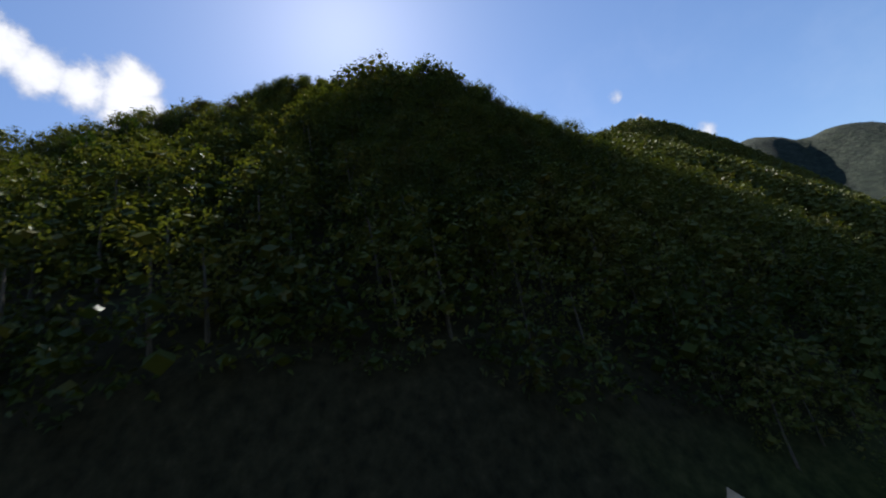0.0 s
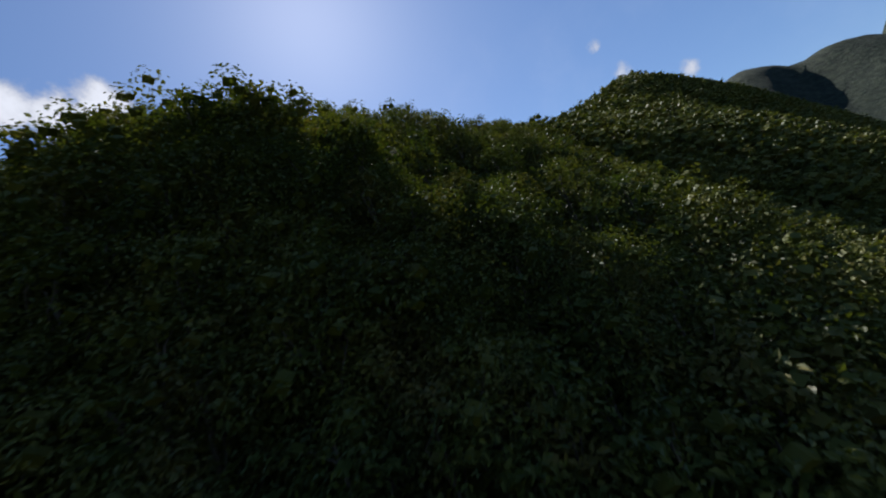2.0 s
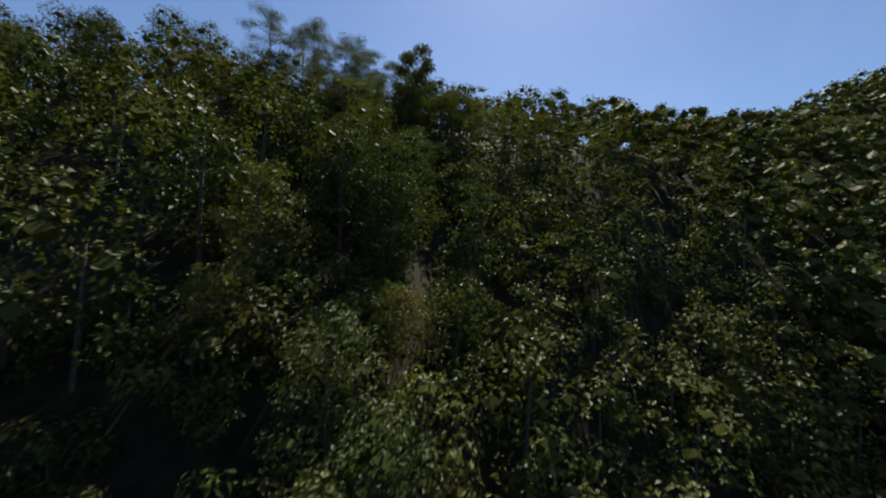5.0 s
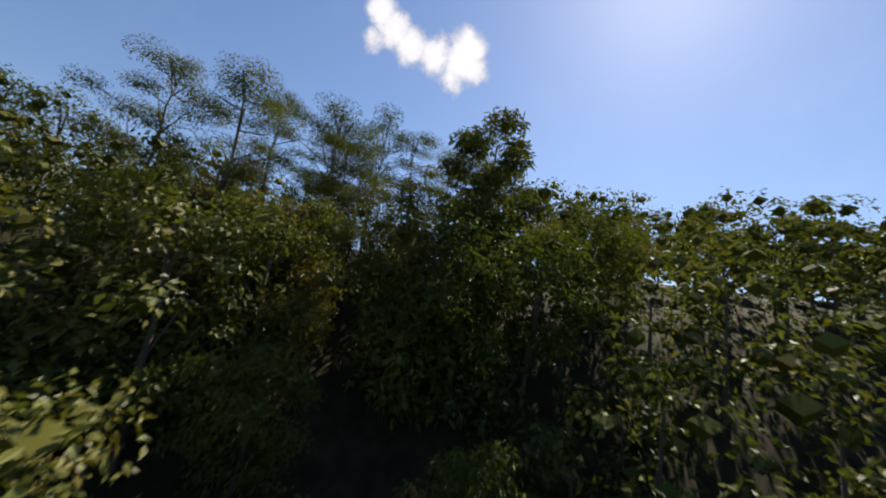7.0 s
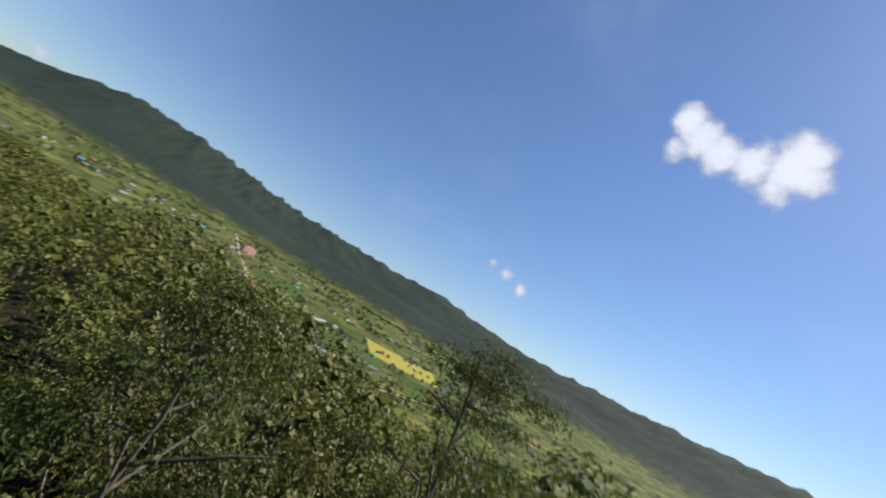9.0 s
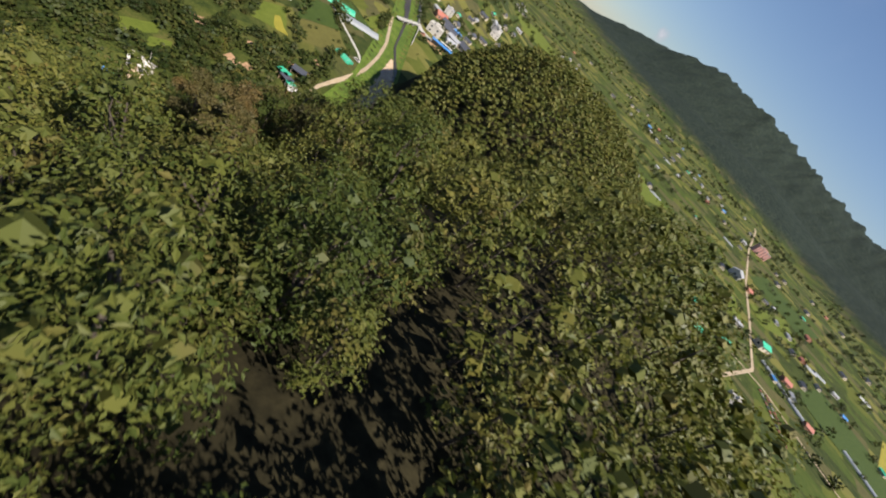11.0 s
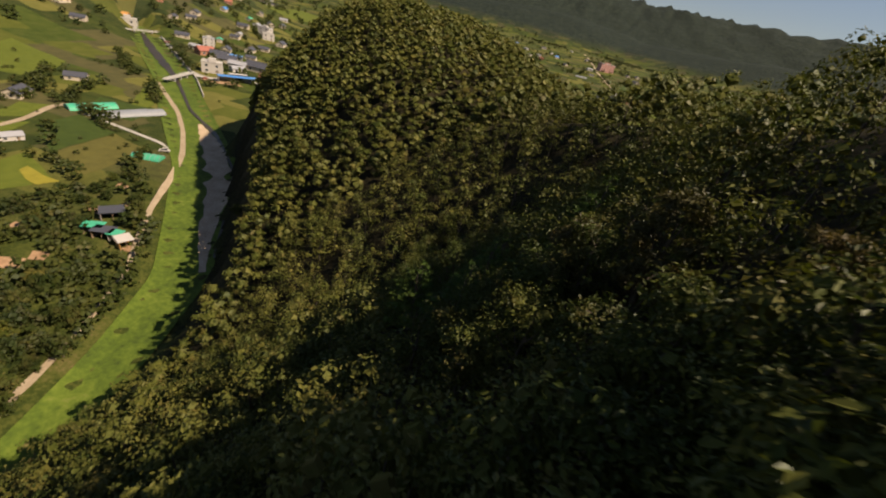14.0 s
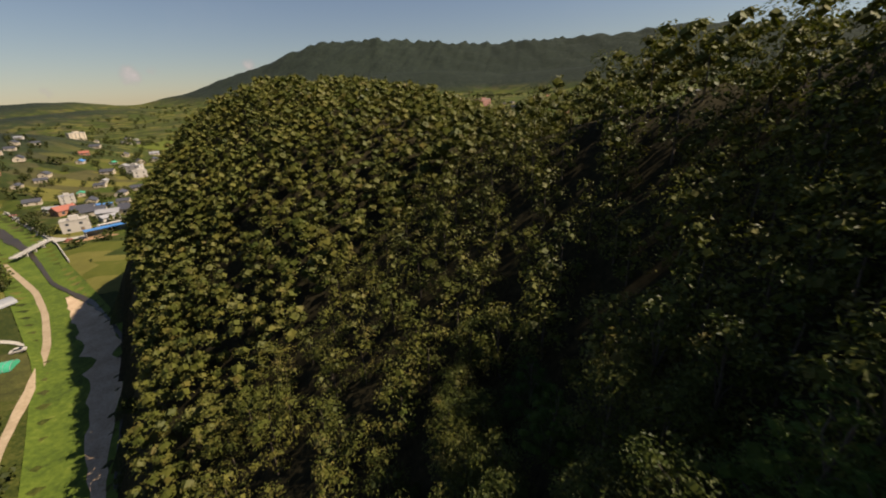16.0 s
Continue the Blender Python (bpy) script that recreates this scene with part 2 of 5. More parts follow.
def blended(line, x, y, soft):
    """The same as along(), with the line's columns flowing into each other near its bends."""
    best, _, side = along(line, x, y)
    cols, total = np.zeros((line.shape[1] - 2, *x.shape)), np.zeros(x.shape)
    for a, b in zip(line[:-1], line[1:]):
        dx, dy = b[0] - a[0], b[1] - a[1]
        t = np.clip(((x - a[0]) * dx + (y - a[1]) * dy) / (dx * dx + dy * dy), 0, 1)
        k = np.exp(-(np.hypot(x - a[0] - t * dx, y - a[1] - t * dy) - best) / soft)
        total += k
        for i in range(len(cols)):
            cols[i] += k * (a[2 + i] + t * (b[2 + i] - a[2 + i]))
    return best, cols / total, side


def step(v, a, b):
    t = np.clip((v - a) / (b - a), 0, 1)
    return t * t * (3 - 2 * t)


def waves(x, y, scale, seed):
    """A smooth uneven sum of waves between about -1 and 1."""
    r = np.random.RandomState(seed)
    out = np.zeros(np.shape(x))
    for i in range(9):
        a, k, p = r.uniform(0, 2 * np.pi), r.uniform(0.6, 2.1) / scale * 2 * np.pi, r.uniform(0, 6.28)
        out = out + np.sin((x * np.cos(a) + y * np.sin(a)) * k + p) / (1 + 0.25 * i)
    return out / 3.0


def ridge_height(x, y):
    d, (h, full, west, east), side = blended(CREST, x, y, 5.0)
    u = (np.sqrt(d * d + 9.0) - 3.0) / np.where(side > 0, east, west)
    z = h * (1 - np.clip(u, 0, 1.3) ** full)
    z = z + 7.8 * np.exp(-((x + 39) / 9) ** 2 - ((y - 16.5) / 8.2) ** 2)  # a nose of the slope above the stream
    z = z + 1.6 * np.exp(-((x + 22) / 9) ** 2 - ((y + 5) / 9) ** 2)  # a swelling under the crest
    z = z + 3.2 * np.exp(-((x + 21) / 9) ** 2 - ((y - 19) / 7) ** 2) + 3.7 * np.exp(-((x + 18) / 6) ** 2 - ((y - 28) / 5) ** 2)  # the spur that leads down to it
    z = z - 2.5 * np.exp(-((x + 30) / 8) ** 2 - ((y - 39) / 7) ** 2)  # a hollow north of it
    return z + waves(x, y, 34.0, 3) * 0.6 * step(z, 2, 14), d, side


# the long range round the valley: azimuth anticlockwise from +y, height over the plain
RANGE = np.array([(-180, 250), (-135, 150), (-105, 190), (-78, 230), (-60, 195), (-45, 182), (-42, 188), (-37, 206), (-33.5, 224), (-28, 235), (-24, 222), (-18, 222), (-12, 224), (-8, 218), (-4, 228), (4, 255), (9, 262), (12, 255),
                  (17.5, 205), (21, 145), (24.5, 105), (29, 42), (34, 10), (39, 28), (44, 38), (60, 45), (100, 60), (180, 250)], float)


def mountain(x, y, az, dist, height, wide, deep):
    """A long mountain across the way az (anticlockwise from +y)."""
    a = radians(az)
    fx, fy = -math.sin(a), math.cos(a)
    f = (x * fx + y * fy - dist) / deep
    s = (x * fy - y * fx) / wide
    return height * np.exp(-np.abs(f) ** 2.2) * np.exp(-np.abs(s) ** 2.6)


def land(x, y):
    """Height of the ground, and how wooded it is."""
    x, y = np.asarray(x, float), np.asarray(y, float)
    ridge, d, side = ridge_height(x, y)
    r = np.hypot(x, y)
    floor = 42 * step(y * 0.85 + x * 0.5, 180, 900) + 0.5
    floor = floor + 30 * step(r, 1200, 2600)
    z = np.maximum(floor, ridge)
    z = np.where(np.abs(ridge - floor) < 4, z + (4 - np.abs(ridge - floor)) ** 2 / 16, z)
    rough = 1 + 0.16 * waves(x, y, 700.0, 11) + 0.05 * waves(x, y, 260.0, 12) + 0.012 * waves(x, y, 90.0, 13)
    az = np.degrees(np.arctan2(-x, y))
    crest = np.interp(az, RANGE[:, 0], RANGE[:, 1]) * 0.94 * (1 + 0.07 * waves(x, y, 190.0, 12) + 0.05 * waves(x, y, 75.0, 13))
    m = crest * np.exp(-np.abs((r - 2250) / 560) ** 2.0)
    for az_, dist, hh, wide, deep in ((-30, 1500, 85, 900, 260), (3, 1620, 95, 500, 260), (44, 1500, 30, 400, 300), (68, 620, 60, 330, 230), (100, 560, 90, 400, 240), (140, 900, 120, 600, 400),
                                      (-149.5, 880, 300, 120, 260), (-156, 900, 258, 190, 260), (-170, 1700, 620, 450, 520), (180, 1300, 260, 600, 500)):
        m = np.maximum(m, mountain(x, y, az_, dist, hh, wide, deep) * rough)
    z = z + m * step(m, 4, 30)
    b, (half,), _ = along(RIVER, x, y)
    z = np.where(b < half + 3, np.minimum(z, 0.5 - 1.3 * (1 - step(b, half - 2, half + 2.5))), z)
    wooded = np.maximum(step(ridge - floor, 0.4, 2.5), step(m, 12, 34))
    return z, wooded


def ground_z(x, y):
    return float(land(np.array([x]), np.array([y]))[0][0])


def spot(x, y, lift=0.0, turn=0.0):
    """A place of the plan on the ground, lifted by metres."""
    return pose(x * PLAN, y * PLAN, ground_z(x, y) * PLAN + lift, 0, 0, turn)


def mesh_of(name, verts, faces, mat=None, smooth=False):
    """A mesh from arrays; faces all of one length."""
    verts, faces = np.asarray(verts, np.float32), np.asarray(faces, np.int32)
    me = bpy.data.meshes.new(name)
    k = faces.shape[1]
    me.vertices.add(len(verts))
    me.vertices.foreach_set("co", verts.ravel())
    me.loops.add(faces.size)
    me.loops.foreach_set("vertex_index", faces.ravel())
    me.polygons.add(len(faces))
    me.polygons.foreach_set("loop_start", np.arange(0, faces.size, k, dtype=np.int32))
    me.polygons.foreach_set("use_smooth", np.full(len(faces), smooth))
    me.update(calc_edges=True)
    if mat:
        me.materials.append(mat)
    return me


def grid_faces(nx, ny):
    i, j = np.meshgrid(np.arange(nx - 1), np.arange(ny - 1), indexing="ij")
    a = (i * ny + j).ravel()
    return np.stack([a, a + ny, a + ny + 1, a + 1], 1)


u = np.linspace(-1, 1, 291)
spread = 118 * np.sinh(u * 3.97)
gx, gy = np.meshgrid(spread - 45, spread + 50, indexing="ij")
gz, gw = land(gx, gy)
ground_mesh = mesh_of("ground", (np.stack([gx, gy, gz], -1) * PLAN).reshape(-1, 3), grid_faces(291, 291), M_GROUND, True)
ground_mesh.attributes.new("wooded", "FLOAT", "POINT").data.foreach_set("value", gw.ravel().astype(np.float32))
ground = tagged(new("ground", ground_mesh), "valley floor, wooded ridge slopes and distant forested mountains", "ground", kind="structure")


# ---- trees ----
def part(name, mesh, parent, label=""):
    ob = new(name, mesh)
    ob.parent = parent
    return tagged(ob, label) if label else ob


def leaves(rng, centres, radii, n, length, width, up=0.45, shell=0.55, droop=0.25):
    """n leaves spread over the outer shells of clumps; each leaf a folded rhombus."""
    centres, radii = np.asarray(centres, float), np.asarray(radii, float)
    area = radii[:, 0] ** 2
    which = rng.choice(len(centres), n, p=area / area.sum())
    way = rng.normal(size=(n, 3))
    way[:, 2] = way[:, 2] * 0.8 + 0.25
    way /= np.linalg.norm(way, axis=1)[:, None]
    r = shell + (1.08 - shell) * rng.rand(n) ** 0.7
    pos = centres[which] + way * radii[which] * r[:, None]
    nor = way * 0.8 + np.array([0, 0, up]) + rng.normal(scale=0.55, size=(n, 3))
    nor /= np.linalg.norm(nor, axis=1)[:, None]
    tip = way * 0.6 + rng.normal(scale=0.7, size=(n, 3)) - np.array([0, 0, droop])
    tip -= nor * (tip * nor).sum(1)[:, None]
    tip /= np.linalg.norm(tip, axis=1)[:, None]
    side = np.cross(nor, tip)
    s = (0.65 + 0.7 * rng.rand(n))[:, None]
    a = pos
    b = pos + (tip * 0.45 * length + side * 0.5 * width + nor * 0.08 * length) * s
    c = pos + tip * length * s - nor * 0.10 * length * s
    d = pos + (tip * 0.45 * length - side * 0.5 * width + nor * 0.08 * length) * s
    verts = np.stack([a, b, c, d], 1).reshape(-1, 3)
    return verts, np.arange(4 * n, dtype=np.int32).reshape(-1, 4)


def tube(points, radii, sides=6):
    """A tapered limb through points."""
    pts = np.asarray(points, float)
    rings = []
    for i, p in enumerate(pts):
        t = pts[min(i + 1, len(pts) - 1)] - pts[max(i - 1, 0)]
        t /= np.linalg.norm(t) + 1e-9
        a = np.cross(t, (0.31, 0.87, 0.11))
        a /= np.linalg.norm(a) + 1e-9
        b = np.cross(t, a)
        ang = np.arange(sides) * 2 * np.pi / sides
        rings.append(p + radii[i] * (np.cos(ang)[:, None] * a + np.sin(ang)[:, None] * b))
    verts = np.concatenate(rings)
    faces = [(i * sides + j, i * sides + (j + 1) % sides, (i + 1) * sides + (j + 1) % sides, (i + 1) * sides + j) for i in range(len(pts) - 1) for j in range(sides)]
    return verts, np.array(faces, np.int32)


def joined(pieces):
    verts, faces, base = [], [], 0
    for v, f in pieces:
        verts.append(v)
        faces.append(f + base)
        base += len(v)
    return np.concatenate(verts), np.concatenate(faces)


def limbs(rng, height, targets, girth, lean=0.0, sides=6, low=0.18, high=0.34, crook=0.22):
    """A bent trunk with limbs that reach for the clumps."""
    bend = rng.normal(scale=0.025 * height, size=(5, 2))
    zs = np.linspace(0, height * 0.86, 6)
    trunk = np.array([(lean * z, 0, z) for z in zs])
    trunk[1:, :2] += np.cumsum(bend, 0) * 0.5
    trunk[0, 2] = -0.8
    out = [tube(trunk, np.linspace(girth, girth * 0.28, 6), sides + 1)]
    for c in targets:
        k = np.clip(c[2] / height - rng.uniform(low, high), 0.16, 0.8)
        i = k / 0.86 * 5
        j = int(min(i, 4))
        a = trunk[j] + (trunk[j + 1] - trunk[j]) * (i - j)
        mid = (a + c) / 2 + rng.normal(scale=crook, size=3) + (0, 0, 0.25)
        q = (mid + c) / 2 + rng.normal(scale=0.15, size=3)
        out.append(tube([a, mid, q, c], [girth * 0.42, girth * 0.3, girth * 0.2, girth * 0.06], max(4, sides - 2)))
    return joined(out)


def round_crown(rng, height, spread_r, base, n):
    """Clumps of a broad round crown."""
    cs, rs = [], []
    for i in range(n):
        f = (i + 0.5) / n
        z = base + (height - base) * (0.12 + 0.80 * f)
        reach = spread_r * math.sqrt(max(0.02, 1 - (max(0, f - 0.25) / 0.78) ** 2)) * (0.55 + 0.45 * min(1, f * 3))
        a = i * 2.39996 + rng.uniform(-0.5, 0.5)
        q = reach * rng.uniform(0.45, 0.82)
        r = spread_r * rng.uniform(0.28, 0.46)
        cs.append((q * math.cos(a), q * math.sin(a), z))
        rs.append((r, r, r * rng.uniform(0.62, 0.85)))
    return np.array(cs), np.array(rs)


def core(rng, centres, radii, k=0.62):
    """Dense leafage inside the clumps, as small uneven lumps."""
    base = np.array([(0, 0, 1), (0.94, 0, 0.33), (-0.47, 0.82, 0.33), (-0.47, -0.82, 0.33), (0, 0, -1), (0.47, 0.82, -0.33), (-0.94, 0, -0.33), (0.47, -0.82, -0.33)])
    quads = np.array([(0, 1, 5, 2), (0, 2, 6, 3), (0, 3, 7, 1), (4, 5, 1, 7), (4, 6, 2, 5), (4, 7, 3, 6)], np.int32)
    out = []
    for c, r in zip(centres, radii):
        out.append((c + base * r * k * rng.uniform(0.8, 1.15, (8, 1)), quads))
    return joined(out)


def make_tree(name, label, category, rng, crown, wood, leaf_mat):
    root = tagged(new(name), label, category)
    part("trunk", mesh_of("trunk", *wood, M_BARK, True), root, "grey-brown bark")
    part("crown", mesh_of("crown", *crown, leaf_mat), root)
    return root


def oak(seed, fine):
    rng = np.random.RandomState(seed)
    h = rng.uniform(8.4, 9.8)
    r = rng.uniform(2.6, 3.3)
    cs, rs = round_crown(rng, h, r, h * 0.08, 20 if fine else 16)
    crown = [leaves(rng, cs, rs, 3600 if fine else 1400, 0.22 if fine else 0.32, 0.105 if fine else 0.16, up=0.75, shell=0.38), core(rng, cs, rs, 0.34)]
    return joined(crown), limbs(rng, h, cs[::2] if fine else cs[::3], 0.15, rng.uniform(-0.03, 0.03), 6 if fine else 5)


def big_leaf(seed):
    rng = np.random.RandomState(seed)
    h = rng.uniform(9.4, 10.2)
    cs, rs = round_crown(rng, h, 2.5, h * 0.25, 16)
    rs = rs * 0.85
    crown = [leaves(rng, cs, rs, 5600, 0.27, 0.105, up=0.3, droop=0.5, shell=0.3), core(rng, cs, rs, 0.34)]
    return joined(crown), limbs(rng, h, cs[::2], 0.14, 0.02)


def robinia(seed):
    """An airy crown of flat sprays on open limbs."""
    rng = np.random.RandomState(seed)
    h = rng.uniform(9.6, 11.0)
    cs, rs = [], []
    for i in range(17):
        f = i / 16
        a = i * 2.4 + rng.uniform(-0.5, 0.5)
        q = (0.4 + 2.9 * math.sin(math.pi * (0.22 + 0.72 * f))) * rng.uniform(0.35, 1.0)
        cs.append((q * math.cos(a), q * math.sin(a), h * (0.40 + 0.55 * f) + rng.uniform(-0.4, 0.4)))
        r = rng.uniform(0.85, 1.5)
        rs.append((r, r * rng.uniform(0.7, 1.0), r * 0.42))
    cs, rs = np.array(cs), np.array(rs)
    crown = leaves(rng, cs, rs, 12000, 0.115, 0.05, up=0.9, shell=0.1, droop=0.2)
    return crown, limbs(rng, h, cs, 0.11, rng.uniform(-0.08, 0.08), 6, 0.05, 0.16, 0.4)


def pine(seed, fine):
    """Whorls of flat needle boughs."""
    rng = np.random.RandomState(seed)
    h = rng.uniform(8.5, 10.5)
    cs, rs = [], []
    tiers = 8
    for i in range(tiers):
        f = i / (tiers - 1)
        reach = 2.6 * (1 - f) ** 0.75 + 0.35
        for j in range(5 if f < 0.8 else 3):
            a = j * 2 * math.pi / 5 + i * 0.7 + rng.uniform(-0.3, 0.3)
            q = reach * rng.uniform(0.6, 0.95)
            cs.append((q * math.cos(a), q * math.sin(a), h * (0.25 + 0.73 * f) + rng.uniform(-0.2, 0.2)))
            r = reach * 0.42 + 0.12
            rs.append((r, r, r * 0.38))
    cs, rs = np.array(cs), np.array(rs)
    crown = [leaves(rng, cs, rs, 7000 if fine else 2000, 0.20 if fine else 0.34, 0.045 if fine else 0.12, up=1.2, shell=0.2, droop=-0.2), core(rng, cs, rs, 0.45)]
    return joined(crown), limbs(rng, h, cs[::2], 0.14)


def shrub(seed):
    rng = np.random.RandomState(seed)
    h = rng.uniform(4.4, 5.6)
    cs, rs = round_crown(rng, h, 2.2, h * 0.15, 11)
    crown = [leaves(rng, cs, rs, 4200, 0.19, 0.07, up=0.3, droop=0.6, shell=0.25), core(rng, cs, rs, 0.3)]
    return joined(crown), limbs(rng, h, cs[::2], 0.08)


def bush(seed):
    rng = np.random.RandomState(seed)
    cs, rs = round_crown(rng, 3.6, 2.2, 0.2, 9)
    return joined([leaves(rng, cs, rs, 560, 0.34, 0.16, up=0.6, droop=0.4, shell=0.25), core(rng, cs, rs, 0.3)]), limbs(rng, 3.4, cs[::3], 0.05, 0, 4)


OAK = "broadleaf tree with a dense olive-green crown on the steep slope"
FINE = [make_tree("broadleaf_tree", OAK, "tree", None, *oak(s, True), M_OAK) for s in (1, 2, 3, 4)]
MID = [make_tree("broadleaf_tree", OAK, "tree", None, *oak(s, False), M_OAK) for s in (11, 12, 13, 14, 15)]
PINE_F = [make_tree("pine_tree", "pine tree with flat layered green boughs among broadleaf trees", "tree", None, *pine(s, True), M_PINE) for s in (21, 22)]
PINE_M = [make_tree("pine_tree", "pine tree with flat layered green boughs among broadleaf trees", "tree", None, *pine(s, False), M_PINE) for s in (23, 24)]
ROBINIA = [make_tree("robinia_tree", "airy light-green robinia with open dark limbs on the crest", "tree", None, *robinia(s), M_ROBINIA) for s in (31, 32, 33)]
BIGLEAF = [make_tree("chestnut_tree", "dark glossy large-leaved tree standing above the crest", "tree", None, *big_leaf(s), M_OAK) for s in (41,)]
DRY = [make_tree("dry_tree", "brown late-summer tree with long drooping leaves on the spur", "tree", None, *big_leaf(s), M_DRY) for s in (45, 46)]
SHRUB = [make_tree("shrub", "tall yellow-green bush on the wooded slope", "bush", None, *shrub(s), M_SHRUB) for s in (51, 52)]
PROTOTYPES = FINE + MID + PINE_F + PINE_M + ROBINIA + BIGLEAF + SHRUB
used = set()


def plant(proto, x, y, scale, turn, group, sink=0.25):
    m = spot(x, y, -sink, turn)
    if proto.name not in used:  # the first one stands where the first copy would
        used.add(proto.name)
        proto.matrix_world = m @ Matrix.Scale(scale, 4)
        return tagged(proto, group=group)
    ob = copy_thing(proto, m)
    ob.scale = (scale, scale, scale)
    return tagged(ob, group=group)


# the stretch of the slope and crest that is passed closely
STRETCH = np.array([(-50, 20), (-44, 6), (-34, -3), (-18, -4), (-4, -3), (1, 9), (-16, 21), (-24, 42), (-32, 62)], float)
rng = np.random.RandomState(7)
spots = []
for i in range(-58, 60):
    for j in range(-92, 84):
        x = i * 3.2 + (j % 2) * 1.6 + rng.uniform(-1.0, 1.0) - 10
        y = j * 2.75 + rng.uniform(-0.9, 0.9) + 20
        spots.append((x, y, rng.rand(), rng.rand(), rng.rand()))
spots = np.array(spots)
# steep faces carry more trees on the plan
for k, (ox, oy, steep) in enumerate(((1.6, 0.3, 1.05), (0.8, -0.6, 1.3), (2.4, 0.9, 1.3))):
    more = spots + np.column_stack([np.full(len(spots), ox), np.full(len(spots), oy), *np.zeros((3, len(spots)))])
    more[:, 2:] = (more[:, 2:] * 7.3 + 0.31 * (k + 1)) % 1.0
    fall = np.hypot(*(ridge_height(more[:, 0] + dx, more[:, 1] + dy)[0] - ridge_height(more[:, 0], more[:, 1])[0] for dx, dy in ((1, 0), (0, 1))))
    spots = np.concatenate([spots, more[fall > steep]])
rz, rd, rside = ridge_height(spots[:, 0], spots[:, 1])
bank, (bank_half,), _ = along(RIVER, spots[:, 0], spots[:, 1])
low_wood = (spots[:, 1] < 10) & (spots[:, 0] > np.where(spots[:, 1] > -8, -55, -60)) & (rd < 85) & (rside < 0) & (spots[:, 1] > -90)
keep = ((rz > np.where((spots[:, 1] > 14) & (spots[:, 1] < 60), 2.0, 1.0)) | low_wood) & ((rside < 0) | (rd < np.where(spots[:, 1] > -12, 58, 10))) & (spots[:, 1] > -190) & (spots[:, 1] > -75 - 1.2 * np.clip(spots[:, 0] + 40, 0, 200)) & (bank > bank_half + np.where(spots[:, 1] > 60, 8.0, np.where(spots[:, 1] > 12, 6.0, 2.5)))
spots, rd, rside, rz = spots[keep], rd[keep], rside[keep], rz[keep]
# x, y, kind, height of the treetop above the stream, all in plan units
named = [(0.4, -2.5, "chestnut", 62.2), (-2.4, 1.4, "robinia", 60.1), (-2.0, 3.0, "robinia", 61.3), (-4.4, 4.6, "robinia", 61.5), (-5.2, 7.6, "robinia", 61.6), (-1.0, 6.8, "robinia", 62.7), (1.2, 3.0, "robinia", 63.1), (3.6, 2.4, "robinia", 63.5),
         (3.8, 7.4, "robinia", 64.1), (6.0, -0.8, "robinia", 63.3), (4.2, 0.4, "robinia", 63.0), (8.6, 2.6, "robinia", 63.9), (-7.2, 3.4, "shrub", 56.2), (-5.6, 0.6, "shrub", 56.6), (-1.6, -4.8, "shrub", 57.4), (2.2, -6.2, "shrub", 59.4), (5.4, -6.8, "shrub", 60.0), (-3.6, -2.4, "shrub", 56.6),
         (-20.3, 23.4, "dry", 52.9), (-18.0, 20.8, "dry", 54.2), (-17.0, 23.4, "dry", 54.8), (-19.4, 26.0, "dry", 53.4), (-16.2, 20.0, "dry", 54.4), (-22.2, 21.4, "dry", 51.2), (-15.0, 25.4, "dry", 55.0), (-20.4, 39.6, "dry", 49.4), (-18.6, 36.0, "dry", 50.4), (-22.4, 42.6, "dry", 46.6)]
gap = np.min([np.hypot(spots[:, 0] - n[0], spots[:, 1] - n[1]) for n in named], axis=0)
spots, rd, rside, rz = spots[gap > 1.1], rd[gap > 1.1], rside[gap > 1.1], rz[gap > 1.1]
near_d, _, _ = along(np.column_stack([STRETCH, np.zeros(len(STRETCH))]), spots[:, 0], spots[:, 1])
order = np.argsort(near_d)
N_FINE, N_THINGS = 190, 320
for kx, ky, kind, top in named:
    kinds = {"chestnut": BIGLEAF, "robinia": ROBINIA, "shrub": SHRUB, "dry": DRY}[kind]
    proto = kinds[int((kx * 7 + ky * 3) % len(kinds))]
    tall = {"chestnut": 9.8, "robinia": 10.3, "shrub": 5.2, "dry": 9.8}[kind]
    plant(proto, kx, ky, (top - ground_z(kx, ky)) * PLAN / tall, (kx * 71 + ky * 37) % 360, "trees on the crest and spur")
for rank, i in enumerate(order[:N_THINGS]):
    x, y, a, b, c = spots[i]
    piny = 44 < y < 72 and -30 < x < -10 and a < 0.5
    bushy = y < 6 and rd[i] > 8 and a < 0.30
    if piny:
        kinds = PINE_F if rank < N_FINE else PINE_M
    elif bushy:
        kinds = SHRUB
    else:
        kinds = FINE if rank < N_FINE else MID
    size = (0.78 + 0.26 * b) * (0.74 if abs(x - 1) < 7 and 0 < y < 22 else 1.02) * (0.6 if rz[i] < 6 else 1.0)
    plant(kinds[int(c * 0.999 * len(kinds))], x, y, size, a * 360, "trees of the near slope")

